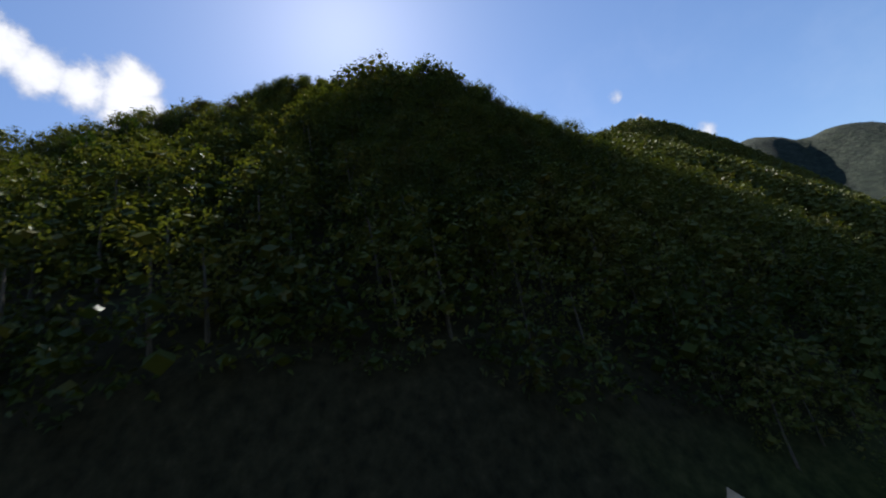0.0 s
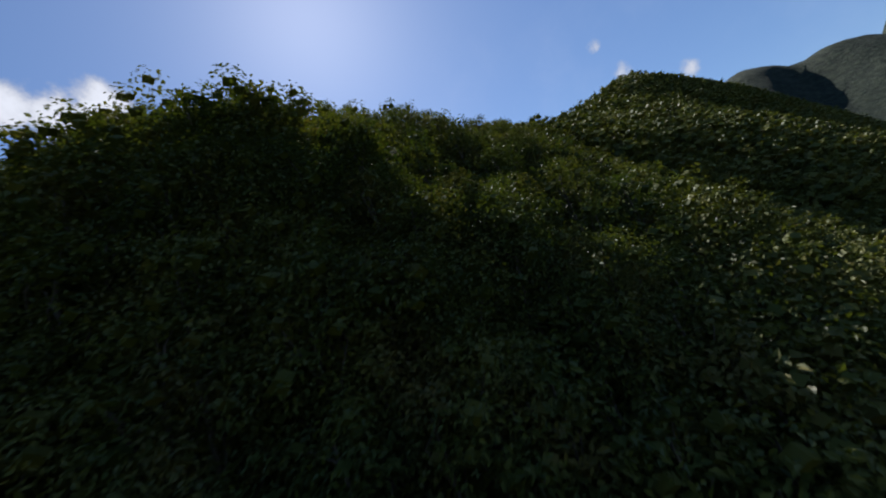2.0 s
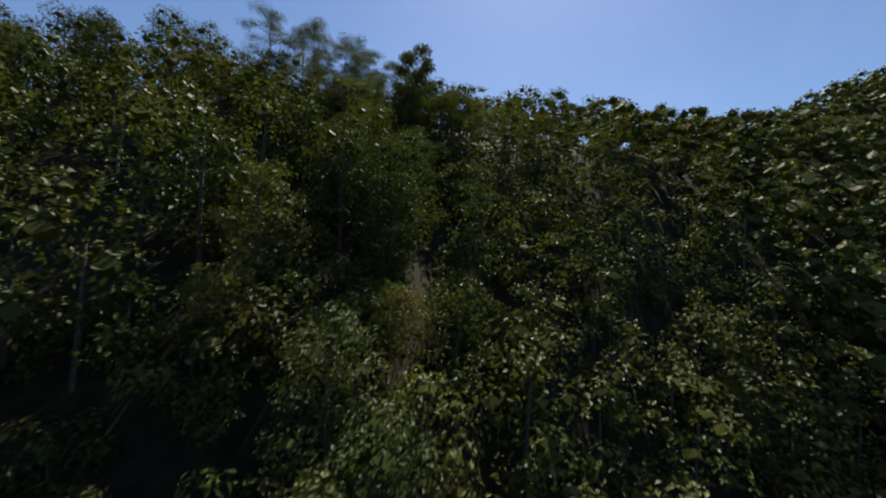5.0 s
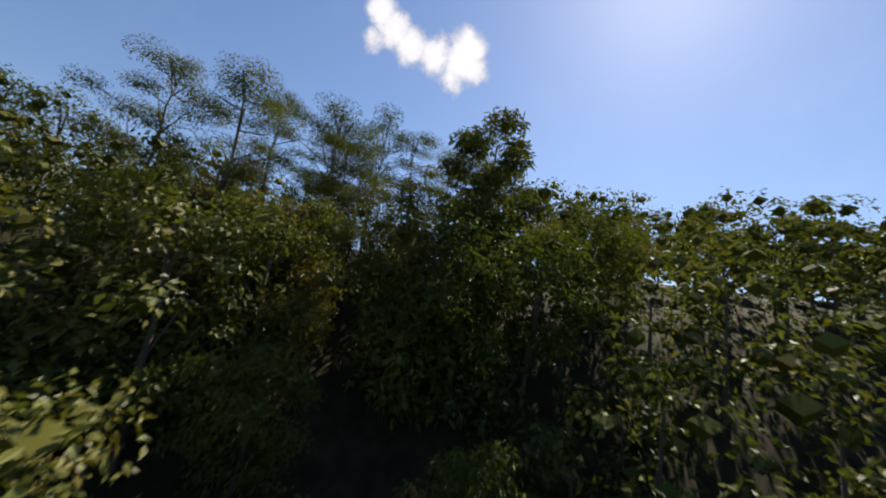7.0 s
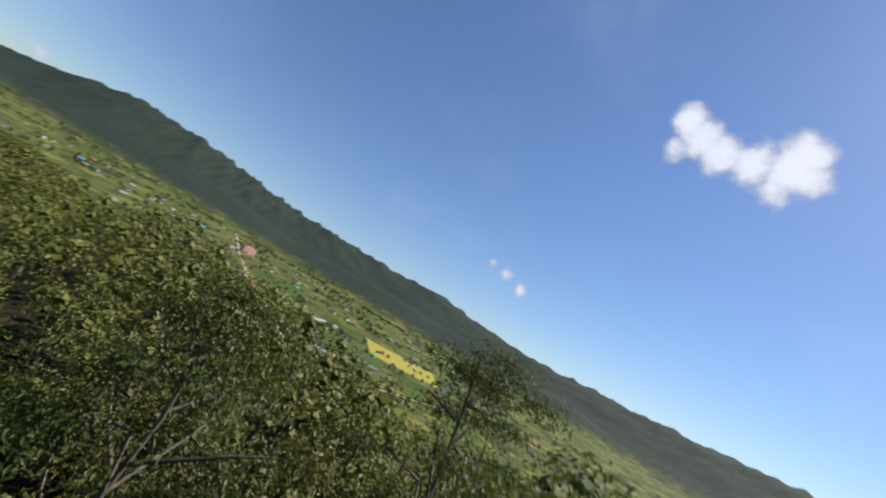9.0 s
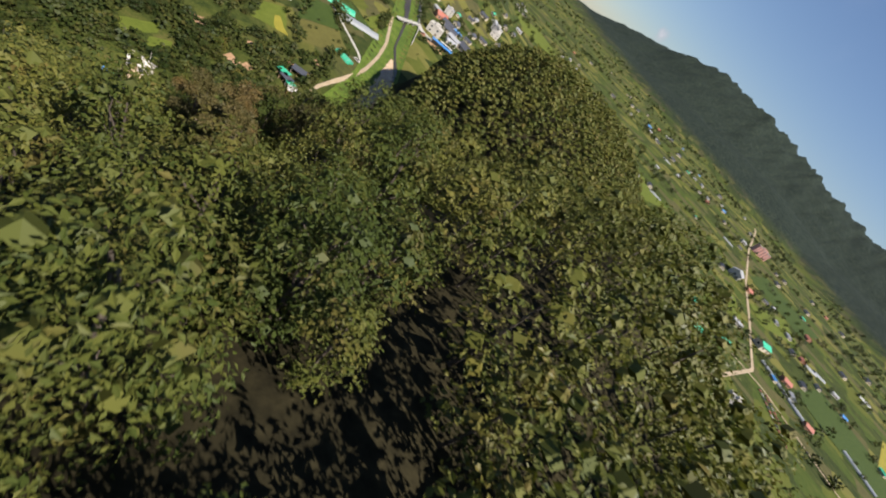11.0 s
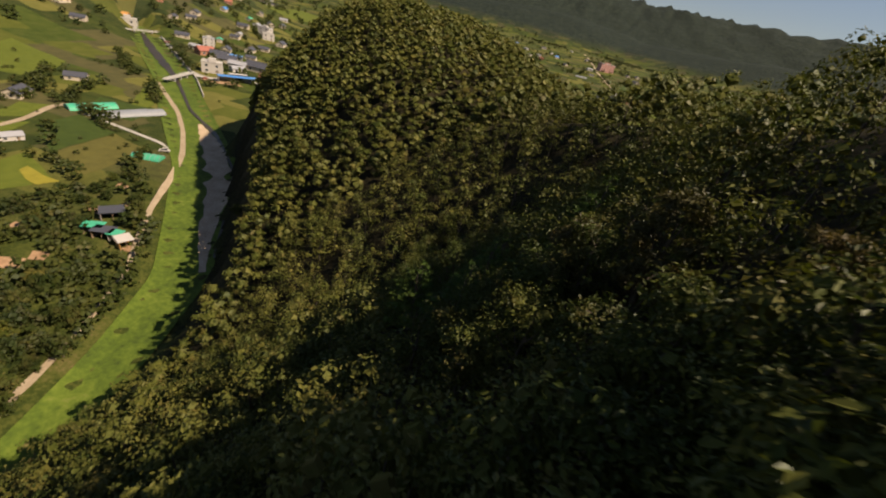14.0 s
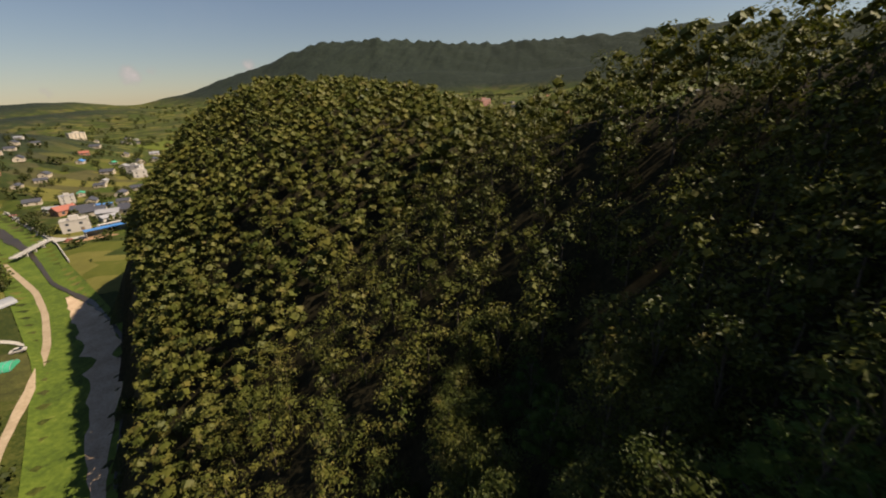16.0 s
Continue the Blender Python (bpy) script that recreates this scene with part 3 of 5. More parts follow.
# undergrowth along the stretch: bushes in the gaps between the trees
LOW = [make_tree("bush", "low leafy bush filling a gap between trees", "bush", None, *bush(s), m) for s, m in ((71, M_SHRUB), (72, M_OAK), (73, M_OAK))]
br = np.random.RandomState(41)
bushes = 0
while bushes < 300:
    k = br.choice(len(STRETCH) - 1, p=[0.08, 0.12, 0.2, 0.22, 0.16, 0.08, 0.08, 0.06])
    f = br.rand()
    x, y = STRETCH[k] + (STRETCH[k + 1] - STRETCH[k]) * f + br.normal(scale=5, size=2)
    h, dd, ss = ridge_height(np.array([x]), np.array([y]))
    if h[0] < 1.5 or (ss[0] > 0 and dd[0] > 8):
        continue
    plant(LOW[br.randint(3)], x, y, br.uniform(0.6, 1.15), br.uniform(0, 360), "undergrowth of the slope", 0.15)
    bushes += 1

# the rest of the wood: one crown a tree, all in one mesh
wood_rng = np.random.RandomState(99)
near_patterns, patterns, far_patterns = [], [], []
for s in range(5):
    cs, rs = round_crown(np.random.RandomState(200 + s), 9.0, 3.0, 1.0, 11)
    near_patterns.append(joined([leaves(np.random.RandomState(300 + s), cs, rs, 560, 0.34, 0.19, up=0.8), core(np.random.RandomState(400 + s), cs, rs, 0.42)]))
    cs, rs = round_crown(np.random.RandomState(250 + s), 9.0, 3.1, 1.5, 8)
    patterns.append(joined([leaves(np.random.RandomState(350 + s), cs, rs, 220, 0.52, 0.32, up=0.85), core(np.random.RandomState(450 + s), cs, rs, 0.86)]))
    far_patterns.append(joined([leaves(np.random.RandomState(370 + s), cs, rs, 70, 0.88, 0.56, up=0.85), core(np.random.RandomState(470 + s), cs, rs, 0.85)]))
trunk_v, trunk_f = tube([(0, 0, -1), (0.1, 0, 2.5), (0, 0.1, 6)], [0.16, 0.12, 0.05], 4)


def many(places, pats):
    out = []
    for x, y, z, s, t, k in places:
        v, f = pats[k]
        ca, sa = math.cos(t), math.sin(t)
        q = np.column_stack([v[:, 0] * ca - v[:, 1] * sa, v[:, 0] * sa + v[:, 1] * ca, v[:, 2]]) * s + np.array((x, y, z)) * PLAN
        out.append((q, f))
    return joined(out)


rest = order[N_THINGS:]
zz, _ = land(spots[rest, 0], spots[rest, 1])
places = [(spots[i, 0], spots[i, 1], z - 0.3, (0.78 + 0.3 * spots[i, 3]) * (0.6 if rz[i] < 6 else 1.04), spots[i, 2] * 6.28, int(spots[i, 4] * 4.99)) for i, z in zip(rest, zz)]
N_NEAR = 800
wood_near, wood_far = many(places[:N_NEAR], near_patterns), joined([many(places[N_NEAR:N_NEAR + 1500], patterns), many(places[N_NEAR + 1500:], far_patterns)])
tagged(new("ridge_wood", mesh_of("ridge_wood", *joined([wood_near, wood_far]), M_OAK)), "dense broadleaf wood covering the ridge", "wood", kind="stuff")
tagged(new("ridge_wood_trunks", mesh_of("ridge_wood_trunks", *many([(p[0], p[1], p[2], p[3], p[4], 0) for p in places[:N_NEAR]], [(trunk_v, trunk_f)]), M_BARK)), "thin grey trunks of the ridge wood", "wood", kind="stuff")

# scrub at the foot of the slope
foot_pat = []
for s in range(4):
    cs, rs = round_crown(np.random.RandomState(600 + s), 3.4, 2.3, 0.2, 8)
    foot_pat.append(joined([leaves(np.random.RandomState(610 + s), cs, rs, 170, 0.33, 0.17, up=0.7), core(np.random.RandomState(620 + s), cs, rs, 0.42)]))
qx, qy = br.uniform(-62, -30, 4200), br.uniform(-50, 55, 4200)
qh, qd, qs = ridge_height(qx, qy)
qb, (qbh,), _ = along(RIVER, qx, qy)
sel = np.nonzero((qb > qbh + np.where(qy > -8, 5.0, 3.0)) & (qd > 26) & (qh < 34))[0][:1150]
qz, _ = land(qx[sel], qy[sel])
foot = [(qx[i], qy[i], z - 0.3, br.uniform(0.9, 1.7), br.uniform(0, 6.28), br.randint(4)) for i, z in zip(sel, qz)]
tagged(new("slope_scrub", mesh_of("slope_scrub", *many(foot, foot_pat), M_OAK)), "leafy scrub under the trees at the foot of the slope", "scrub", kind="stuff")


# ---- stream, tracks and fields of the valley ----
M_MEADOW = mottled("meadow", [(0.32, (0.030, 0.050, 0.009)), (0.47, (0.056, 0.092, 0.012)), (0.60, (0.085, 0.125, 0.017)), (0.76, (0.14, 0.15, 0.04))], 0.7, bump=0.5, dist=0.3)
M_SAND = mottled("sand", [(0.3, (0.24, 0.17, 0.105)), (0.5, (0.40, 0.30, 0.20)), (0.7, (0.52, 0.42, 0.30))], 1.4, bump=0.4, dist=0.15)
M_TRACK = mottled("track_dirt", [(0.3, (0.22, 0.17, 0.11)), (0.6, (0.33, 0.27, 0.19)), (0.8, (0.42, 0.36, 0.27))], 1.1, bump=0.2)
M_BARE = mottled("bare_earth", [(0.3, (0.20, 0.12, 0.065)), (0.6, (0.34, 0.22, 0.13)), (0.8, (0.44, 0.31, 0.20))], 0.9, bump=0.3)
M_CONCRETE = mottled("concrete", [(0.3, (0.26, 0.25, 0.23)), (0.6, (0.40, 0.39, 0.36)), (0.8, (0.50, 0.48, 0.45))], 0.7, rough=0.85)
M_ASPHALT = mottled("asphalt", [(0.3, (0.045, 0.045, 0.046)), (0.7, (0.085, 0.083, 0.080))], 1.2)
M_STREAM = mottled("stream_water", [(0.3, (0.020, 0.018, 0.014)), (0.6, (0.045, 0.035, 0.024)), (0.8, (0.09, 0.07, 0.05))], 0.35, rough=0.4, spec=0.25, bump=0.05)


def crop(name, a, b, row=1.1, turn=0.0):
    """A field in rows."""

    def paint(n):
        pos = n.add("ShaderNodeNewGeometry").outputs["Position"]
        rot = n.add("ShaderNodeVectorRotate", {"Vector": pos, "Angle": radians(turn)}, ).outputs[0]
        wave = n.add("ShaderNodeTexWave", {"Vector": rot, "Scale": 0.31 / row, "Distortion": 1.2, "Detail": 2.0}).outputs["Fac"]
        v = n.math("ADD", n.math("MULTIPLY", wave, 0.3), n.math("MULTIPLY", n.noise(pos, 0.25, 5.0, 0.65), 0.9))
        return principled(n, n.ramp(v, [(0.25, a), (0.85, b)]), 0.9, (v, 0.5, 0.3), spec=0.15)

    return material(name, paint)


M_CROP_DARK = crop("crop_dark", (0.020, 0.038, 0.008), (0.045, 0.070, 0.014), 1.0, 40)
M_CROP_BROWN = crop("crop_olive", (0.055, 0.052, 0.015), (0.105, 0.100, 0.026), 1.3, 40)
M_CROP_LIGHT = crop("crop_light", (0.055, 0.080, 0.011), (0.100, 0.122, 0.019), 0.9, 20)
M_CROP_YELLOW = crop("crop_yellow", (0.14, 0.13, 0.018), (0.25, 0.22, 0.035), 1.2, 60)


def ribbon(name, line, mat, lift, label, category="ground", across=5, raggy=0.0, seed=1, low=False):
    """A strip that follows the ground along a broken line of x, y, half width."""
    line = np.array(line, float)
    seg = np.hypot(*np.diff(line[:, :2], axis=0).T)
    s = np.concatenate([[0], np.cumsum(seg)])
    t = np.linspace(0, s[-1], max(8, int(s[-1] / 2.2)))
    px, py, hw = (np.interp(t, s, line[:, k]) for k in range(3))
    for _ in range(3):
        px[1:-1], py[1:-1] = (px[:-2] + 2 * px[1:-1] + px[2:]) / 4, (py[:-2] + 2 * py[1:-1] + py[2:]) / 4
    tx, ty = np.gradient(px), np.gradient(py)
    k = np.hypot(tx, ty)
    nx, ny = -ty / k, tx / k
    r = np.random.RandomState(seed)
    rag = 1 + raggy * (waves(px, py, 11.0, seed) + 0.5 * r.normal(size=len(px)))
    off = np.linspace(-1, 1, across)
    x = px[:, None] + nx[:, None] * off * (hw * np.clip(rag, 0.25, 1.8))[:, None]
    y = py[:, None] + ny[:, None] * off * (hw * np.clip(rag[::-1], 0.25, 1.8))[:, None]
    z = land(x, y)[0]
    if low:
        z = np.repeat(z.min(1)[:, None], across, 1)
    return tagged(new(name, mesh_of(name, (np.stack([x, y, z], -1) * PLAN + (0, 0, lift)).reshape(-1, 3), grid_faces(len(px), across), mat, True)), label, category, kind="structure")


def plot(name, corners, mat, lift, label, category="field", n=12):
    """A four-cornered sheet on the ground with slightly uneven edges."""
    a, b, c, d = (np.array(p, float) for p in corners)
    u, v = np.meshgrid(np.linspace(0, 1, n), np.linspace(0, 1, n), indexing="ij")
    p = (a * ((1 - u) * (1 - v))[..., None] + b * (u * (1 - v))[..., None] + c * (u * v)[..., None] + d * ((1 - u) * v)[..., None])
    x = p[..., 0] + waves(p[..., 0], p[..., 1], 13.0, 5) * 0.35
    y = p[..., 1] + waves(p[..., 0], p[..., 1], 13.0, 6) * 0.35
    return tagged(new(name, mesh_of(name, (np.stack([x, y, land(x, y)[0]], -1) * PLAN + (0, 0, lift)).reshape(-1, 3), grid_faces(n, n), mat, True)), label, category, kind="structure")


ribbon("riverbed_meadow", [(p[0], p[1], p[2] + 0.3) for p in RIVER], M_MEADOW, 0.42, "bright green grass filling the stream bed", "grass", 9)
ribbon("sandbank", [(-62.6, 7, 1.0), (-63.2, 15, 2.4), (-63.8, 26, 2.0), (-64.6, 37, 0.7)], M_SAND, 0.50, "pale stony sandbank along the stream", "sandbank", 7, 0.25, 2)
ribbon("sandbank", [(-77, 79, 0.6), (-86.5, 91, 1.6), (-94, 103, 2.3), (-103, 115, 3.2), (-114.5, 128, 3.4), (-126, 138, 2.6), (-137, 147, 0.7)], M_SAND, 0.52, "pale stony sandbank beside the wood", "sandbank", 7, 0.35, 3)
ribbon("stream", [(-78, 83.5, 0.3), (-85.5, 96, 0.8), (-92, 108, 1.0), (-101, 120.5, 1.5), (-114, 133.5, 1.5), (-127, 142.5, 0.8), (-150, 157, 0.5), (-170, 175, 0.6), (-186, 189, 0.9), (-212, 208, 2.2), (-240, 229, 2.0), (-271, 254, 1.1)],
       M_STREAM, 0.75, "dark shallow water of the stream", "stream", 3, 0.3, 4, low=True)
ribbon("track", [(-72.0, 8, 1.0), (-72.2, 15, 1.2), (-72.6, 30, 1.2), (-73.6, 40, 0.9), (-78.0, 55, 0.45), (-85.4, 71, 0.45), (-98.5, 88, 0.65), (-111, 108, 0.7), (-120.5, 121.5, 0.7), (-134.5, 137, 0.7), (-150, 151.5, 0.75), (-184, 177, 0.8)],
       M_TRACK, 0.50, "pale dirt track along the stream", "track", 4, 0.10, 5)
ribbon("bank_road", [(-275, 266, 2.4), (-216, 221, 2.2), (-190, 201, 2.2), (-181, 199, 2.0), (-168, 211, 1.8), (-150, 228, 1.8)], M_CONCRETE, 0.16, "concrete road on the stream bank", "road", 3, 0.0, 6)
ribbon("field_path", [(-150, 60, 0.8), (-153, 72, 0.9), (-150.5, 79, 0.9), (-158, 92, 0.9), (-162, 111, 0.9), (-170, 125, 1.0), (-168, 131, 0.9)], M_TRACK, 0.14, "curving pale path between fields", "path", 3, 0.1, 7)
ribbon("field_path", [(-121.5, 121, 0.7), (-128, 122.5, 0.6), (-143, 124, 0.6), (-159, 125.5, 0.6)], M_CONCRETE, 0.14, "narrow concrete field path", "path", 3, 0.0, 8)
ribbon("valley_road", [(-640, 700, 6), (-520, 500, 5), (-431, 391, 5), (-370, 295, 5), (-330, 215, 5), (-320, 120, 5)], M_CONCRETE, 0.5, "raised valley road beyond the village", "road", 3, 0.0, 9)
plot("field", [(-158, 111), (-159, 124), (-141.5, 119.5), (-138.5, 99.5)], M_CROP_DARK, 0.10, "dark green crop field")
plot("field", [(-138, 99), (-141, 119), (-125.5, 115.5), (-122.5, 92)], M_CROP_BROWN, 0.10, "olive-brown crop field beside the stream track")
plot("field", [(-139.5, 87), (-141.5, 96.5), (-124, 89.5), (-127.5, 78.5)], M_CROP_LIGHT, 0.10, "light green field with yellow strips")
plot("field", [(-133, 88.5), (-134, 91), (-123, 89.6), (-124.5, 86)], M_CROP_YELLOW, 0.16, "ripening yellow strip of crop")
plot("field", [(-156, 88), (-163, 106), (-159, 110), (-151.5, 95)], M_CROP_LIGHT, 0.10, "light green field inside a curving path")
plot("field", [(-164, 112), (-170, 124), (-176, 120), (-168, 106)], M_CROP_LIGHT, 0.10, "light green field by a farmhouse")
plot("field", [(-152, 134), (-166, 149), (-178, 165), (-158, 150)], M_CROP_LIGHT, 0.10, "bright field beside the stream track")
plot("field", [(-147, 130), (-164, 131), (-172, 141), (-152, 145)], M_CROP_DARK, 0.12, "dark green vegetable field")
plot("field", [(-185, 78), (-176, 62), (-230, 60), (-215, 110)], M_CROP_DARK, 0.12, "wide green paddy in rows")
plot("field", [(-136, 60), (-146, 66), (-143, 74), (-133, 68)], M_CROP_LIGHT, 0.12, "pale green plot")
plot("field", [(-197, 140), (-215, 165), (-250, 170), (-225, 130)], M_CROP_LIGHT, 0.12, "green field near the village")
plot("lawn", [(-76.2, 33), (-80.4, 33), (-80.6, 37.4), (-76.8, 38)], M_MEADOW, 0.14, "small mown lawn in a yard", "lawn")
plot("lawn", [(-98, 45), (-102, 47), (-102, 51.5), (-98.5, 50)], M_CROP_LIGHT, 0.14, "bright green small lawn among trees", "lawn")
plot("lawn", [(-100, 40), (-106, 42), (-108, 50), (-104, 49)], M_CROP_LIGHT, 0.12, "bright green clearing among trees", "lawn")
plot("yard", [(-72.6, 26), (-77.6, 25), (-76.6, 34.4), (-72.8, 37.4)], M_TRACK, 0.20, "dusty pale gravel yard beside the track", "yard")
plot("yard", [(-81.6, 36.6), (-83.6, 34.4), (-90, 41), (-86, 43)], M_SAND, 0.20, "pale terrace in front of a white cottage", "yard")
for px, py, k in ((-115, 61, 3.0), (-84, 24.6, 1.9), (-102, 65, 2.6), (-100.5, 68.5, 2.0), (-107, 85, 2.2), (-105, 90, 1.6), (-113, 96, 2.0), (-69.6, 29.5, 1.4), (-70.3, 35, 1.3), (-91.5, 77.5, 1.5), (-112, 73, 1.6)):
    a = px * 0.7 + py
    plot("bare_patch", [(px + k * math.cos(a + q), py + k * 0.8 * math.sin(a + q)) for q in (0, 1.4, 3.0, 4.7)], M_BARE, 0.17, "bare reddish earth between trees", "earth", 6)
plot("parking_lot", [(-171, 196), (-179, 195.5), (-171, 205), (-162, 203)], M_BARE, 0.16, "bare ochre parking ground behind a blue-roofed building", "yard")
M_COURT_R = mottled("court_red", [(0.3, (0.24, 0.075, 0.045)), (0.7, (0.36, 0.13, 0.085))], 0.6)
M_COURT_G = mottled("court_green", [(0.3, (0.09, 0.19, 0.10)), (0.7, (0.15, 0.27, 0.15))], 0.6)
plot("sports_court", [(-168, 81), (-176, 88), (-174, 95), (-163.5, 84)], M_COURT_R, 0.12, "red sports court with green centre", "court")
plot("court_centre", [(-168, 83.5), (-174, 88.5), (-172.5, 92), (-165.5, 85)], M_COURT_G, 0.16, "green centre of a red sports court", "court")
plot("sports_court", [(-179, 95), (-188, 107), (-186.5, 112), (-177.5, 100)], M_COURT_G, 0.12, "green sports court with an orange edge", "court")
# wide valley north-east of the ridge
for corners, mat, what in (([(20, 340), (70, 400), (55, 440), (5, 360)], M_CROP_LIGHT, "yellow-green paddy in the wide valley"), ([(85, 440), (130, 500), (110, 540), (70, 470)], M_CROP_LIGHT, "bright green paddy in the wide valley"),
                           ([(-5, 300), (20, 335), (0, 355), (-25, 320)], M_BARE, "ploughed reddish field"), 
                           ([(120, 380), (190, 360), (220, 420), (150, 450)], M_CROP_DARK, "dark green field in the wide valley"),
                           ([(-120, 420), (-60, 400), (-40, 470), (-110, 500)], M_CROP_LIGHT, "bright paddy beyond the wooded dome"), ([(200, 420), (290, 400), (320, 470), (220, 500)], M_CROP_YELLOW, "ripening paddy in the wide valley"),
                           ([(-430, 560), (-330, 500), (-300, 590), (-400, 650)], M_CROP_LIGHT, "bright green paddy beyond the village"), ([(60, 560), (130, 540), (160, 620), (80, 640)], M_CROP_DARK, "dark crop field in the wide valley")):
    plot("field", corners, mat, 0.35, what, n=8)
ribbon("valley_road", [(60, 255, 1.2), (85, 330, 1.2), (75, 420, 1.3), (60, 520, 1.3), (45, 700, 1.5), (40, 1000, 1.7)], M_TRACK, 0.4, "pale country road through paddies", "road", 3)
ribbon("valley_road", [(30, 300, 0.9), (60, 315, 0.9), (95, 320, 0.9), (150, 300, 1.0), (260, 330, 1.2)], M_TRACK, 0.42, "dirt lane past farm sheds", "road", 3)


# ---- buildings ----
def plain(name, color, rough=0.7, spread=0.12, scale=1.5, spec=0.3):
    lo, hi = tuple(c * (1 - spread) for c in color), tuple(min(1, c * (1 + spread)) for c in color)
    return mottled(name, [(0.3, lo), (0.7, hi)], scale, rough, 4.0, spec=spec)


M_ROSE = plain("rose_render", (0.52, 0.27, 0.23))
M_WHITE = plain("white_render", (0.42, 0.40, 0.37))
M_CREAM = plain("cream_render", (0.46, 0.40, 0.31))
M_BRICK = plain("brick_wall", (0.33, 0.16, 0.10))
M_BLUE = plain("blue_sheet", (0.05, 0.20, 0.48), 0.45)
M_GREEN = plain("green_sheet", (0.03, 0.33, 0.20), 0.5)
M_GREY = plain("grey_sheet", (0.26, 0.27, 0.29), 0.5)
M_DARK = plain("dark_tile", (0.055, 0.06, 0.075), 0.6)
M_RED = plain("red_tile", (0.30, 0.11, 0.08), 0.6)
M_ORANGE = plain("orange_sheet", (0.42, 0.22, 0.07), 0.6)
M_RUST = plain("rusty_steel", (0.28, 0.11, 0.06), 0.8, 0.3)
M_FILM = plain("greenhouse_film", (0.21, 0.23, 0.25), 0.35, 0.1)
M_PANE = plain("window_glass", (0.03, 0.04, 0.05), 0.12, 0.1, spec=0.6)
M_WOODEN = plain("weathered_wood", (0.20, 0.14, 0.09), 0.8, 0.25, 4.0)
M_TYRE = plain("rubber", (0.02, 0.02, 0.02), 0.9)
BOX_F = np.array([(0, 2, 3, 1), (4, 5, 7, 6), (0, 1, 5, 4), (2, 6, 7, 3), (0, 4, 6, 2), (1, 3, 7, 5)], np.int32)


def box(x0, y0, z0, x1, y1, z1):
    return np.array([(x, y, z) for z in (z0, z1) for y in (y0, y1) for x in (x0, x1)], float), BOX_F


def gable(w, d, h, rise):
    """Walls with gable ends, as one closed shape."""
    v, f = box(-w / 2, -d / 2, -0.6, w / 2, d / 2, h)
    ridge_v = np.array([(-w / 2, 0, h + rise), (w / 2, 0, h + rise)])
    tris = [(q[0], q[1], q[2]) for q in f] + [(q[0], q[2], q[3]) for q in f] + [(4, 5, 9), (4, 9, 8), (6, 8, 9), (6, 9, 7), (4, 8, 6), (5, 7, 9)]
    return np.concatenate([v, ridge_v]), np.array(tris, np.int32)


def roof_slabs(w, d, h, rise, over=0.5, thick=0.14):
    out = []
    for s in (-1, 1):
        lo = np.array([0, s * (d / 2 + over), h - rise * over / (d / 2)])
        hi = np.array([0, 0, h + rise])
        vs = []
        for up in (0.02, 0.02 + thick):
            for p in (lo, hi):
                for x in (-w / 2 - over, w / 2 + over):
                    vs.append((x, p[1], p[2] + up))
        out.append((np.array(vs), BOX_F))
    out.append(box(-w / 2 - over, -0.16, h + rise + 0.05, w / 2 + over, 0.16, h + rise + 0.24))
    return joined(out)


def pane(parent, x, y, z, w, h, axis):
    """A dark pane in a pale frame, one mesh each."""
    t = 0.05
    if axis == "x":
        g = box(x - t, y - w / 2, z, x + t, y + w / 2, z + h)
    else:
        g = box(x - w / 2, y - t, z, x + w / 2, y + t, z + h)
    if axis == "x":
        f = box(x - t * 0.8, y - w / 2 - 0.12, z - 0.14, x + t * 0.8, y + w / 2 + 0.12, z + h + 0.12)
    else:
        f = box(x - w / 2 - 0.12, y - t * 0.8, z - 0.14, x + w / 2 + 0.12, y + t * 0.8, z + h + 0.12)
    window = part("window", mesh_of("window", *f, M_GREY), parent)
    part("pane", mesh_of("pane", *g, M_PANE), window)
    return window


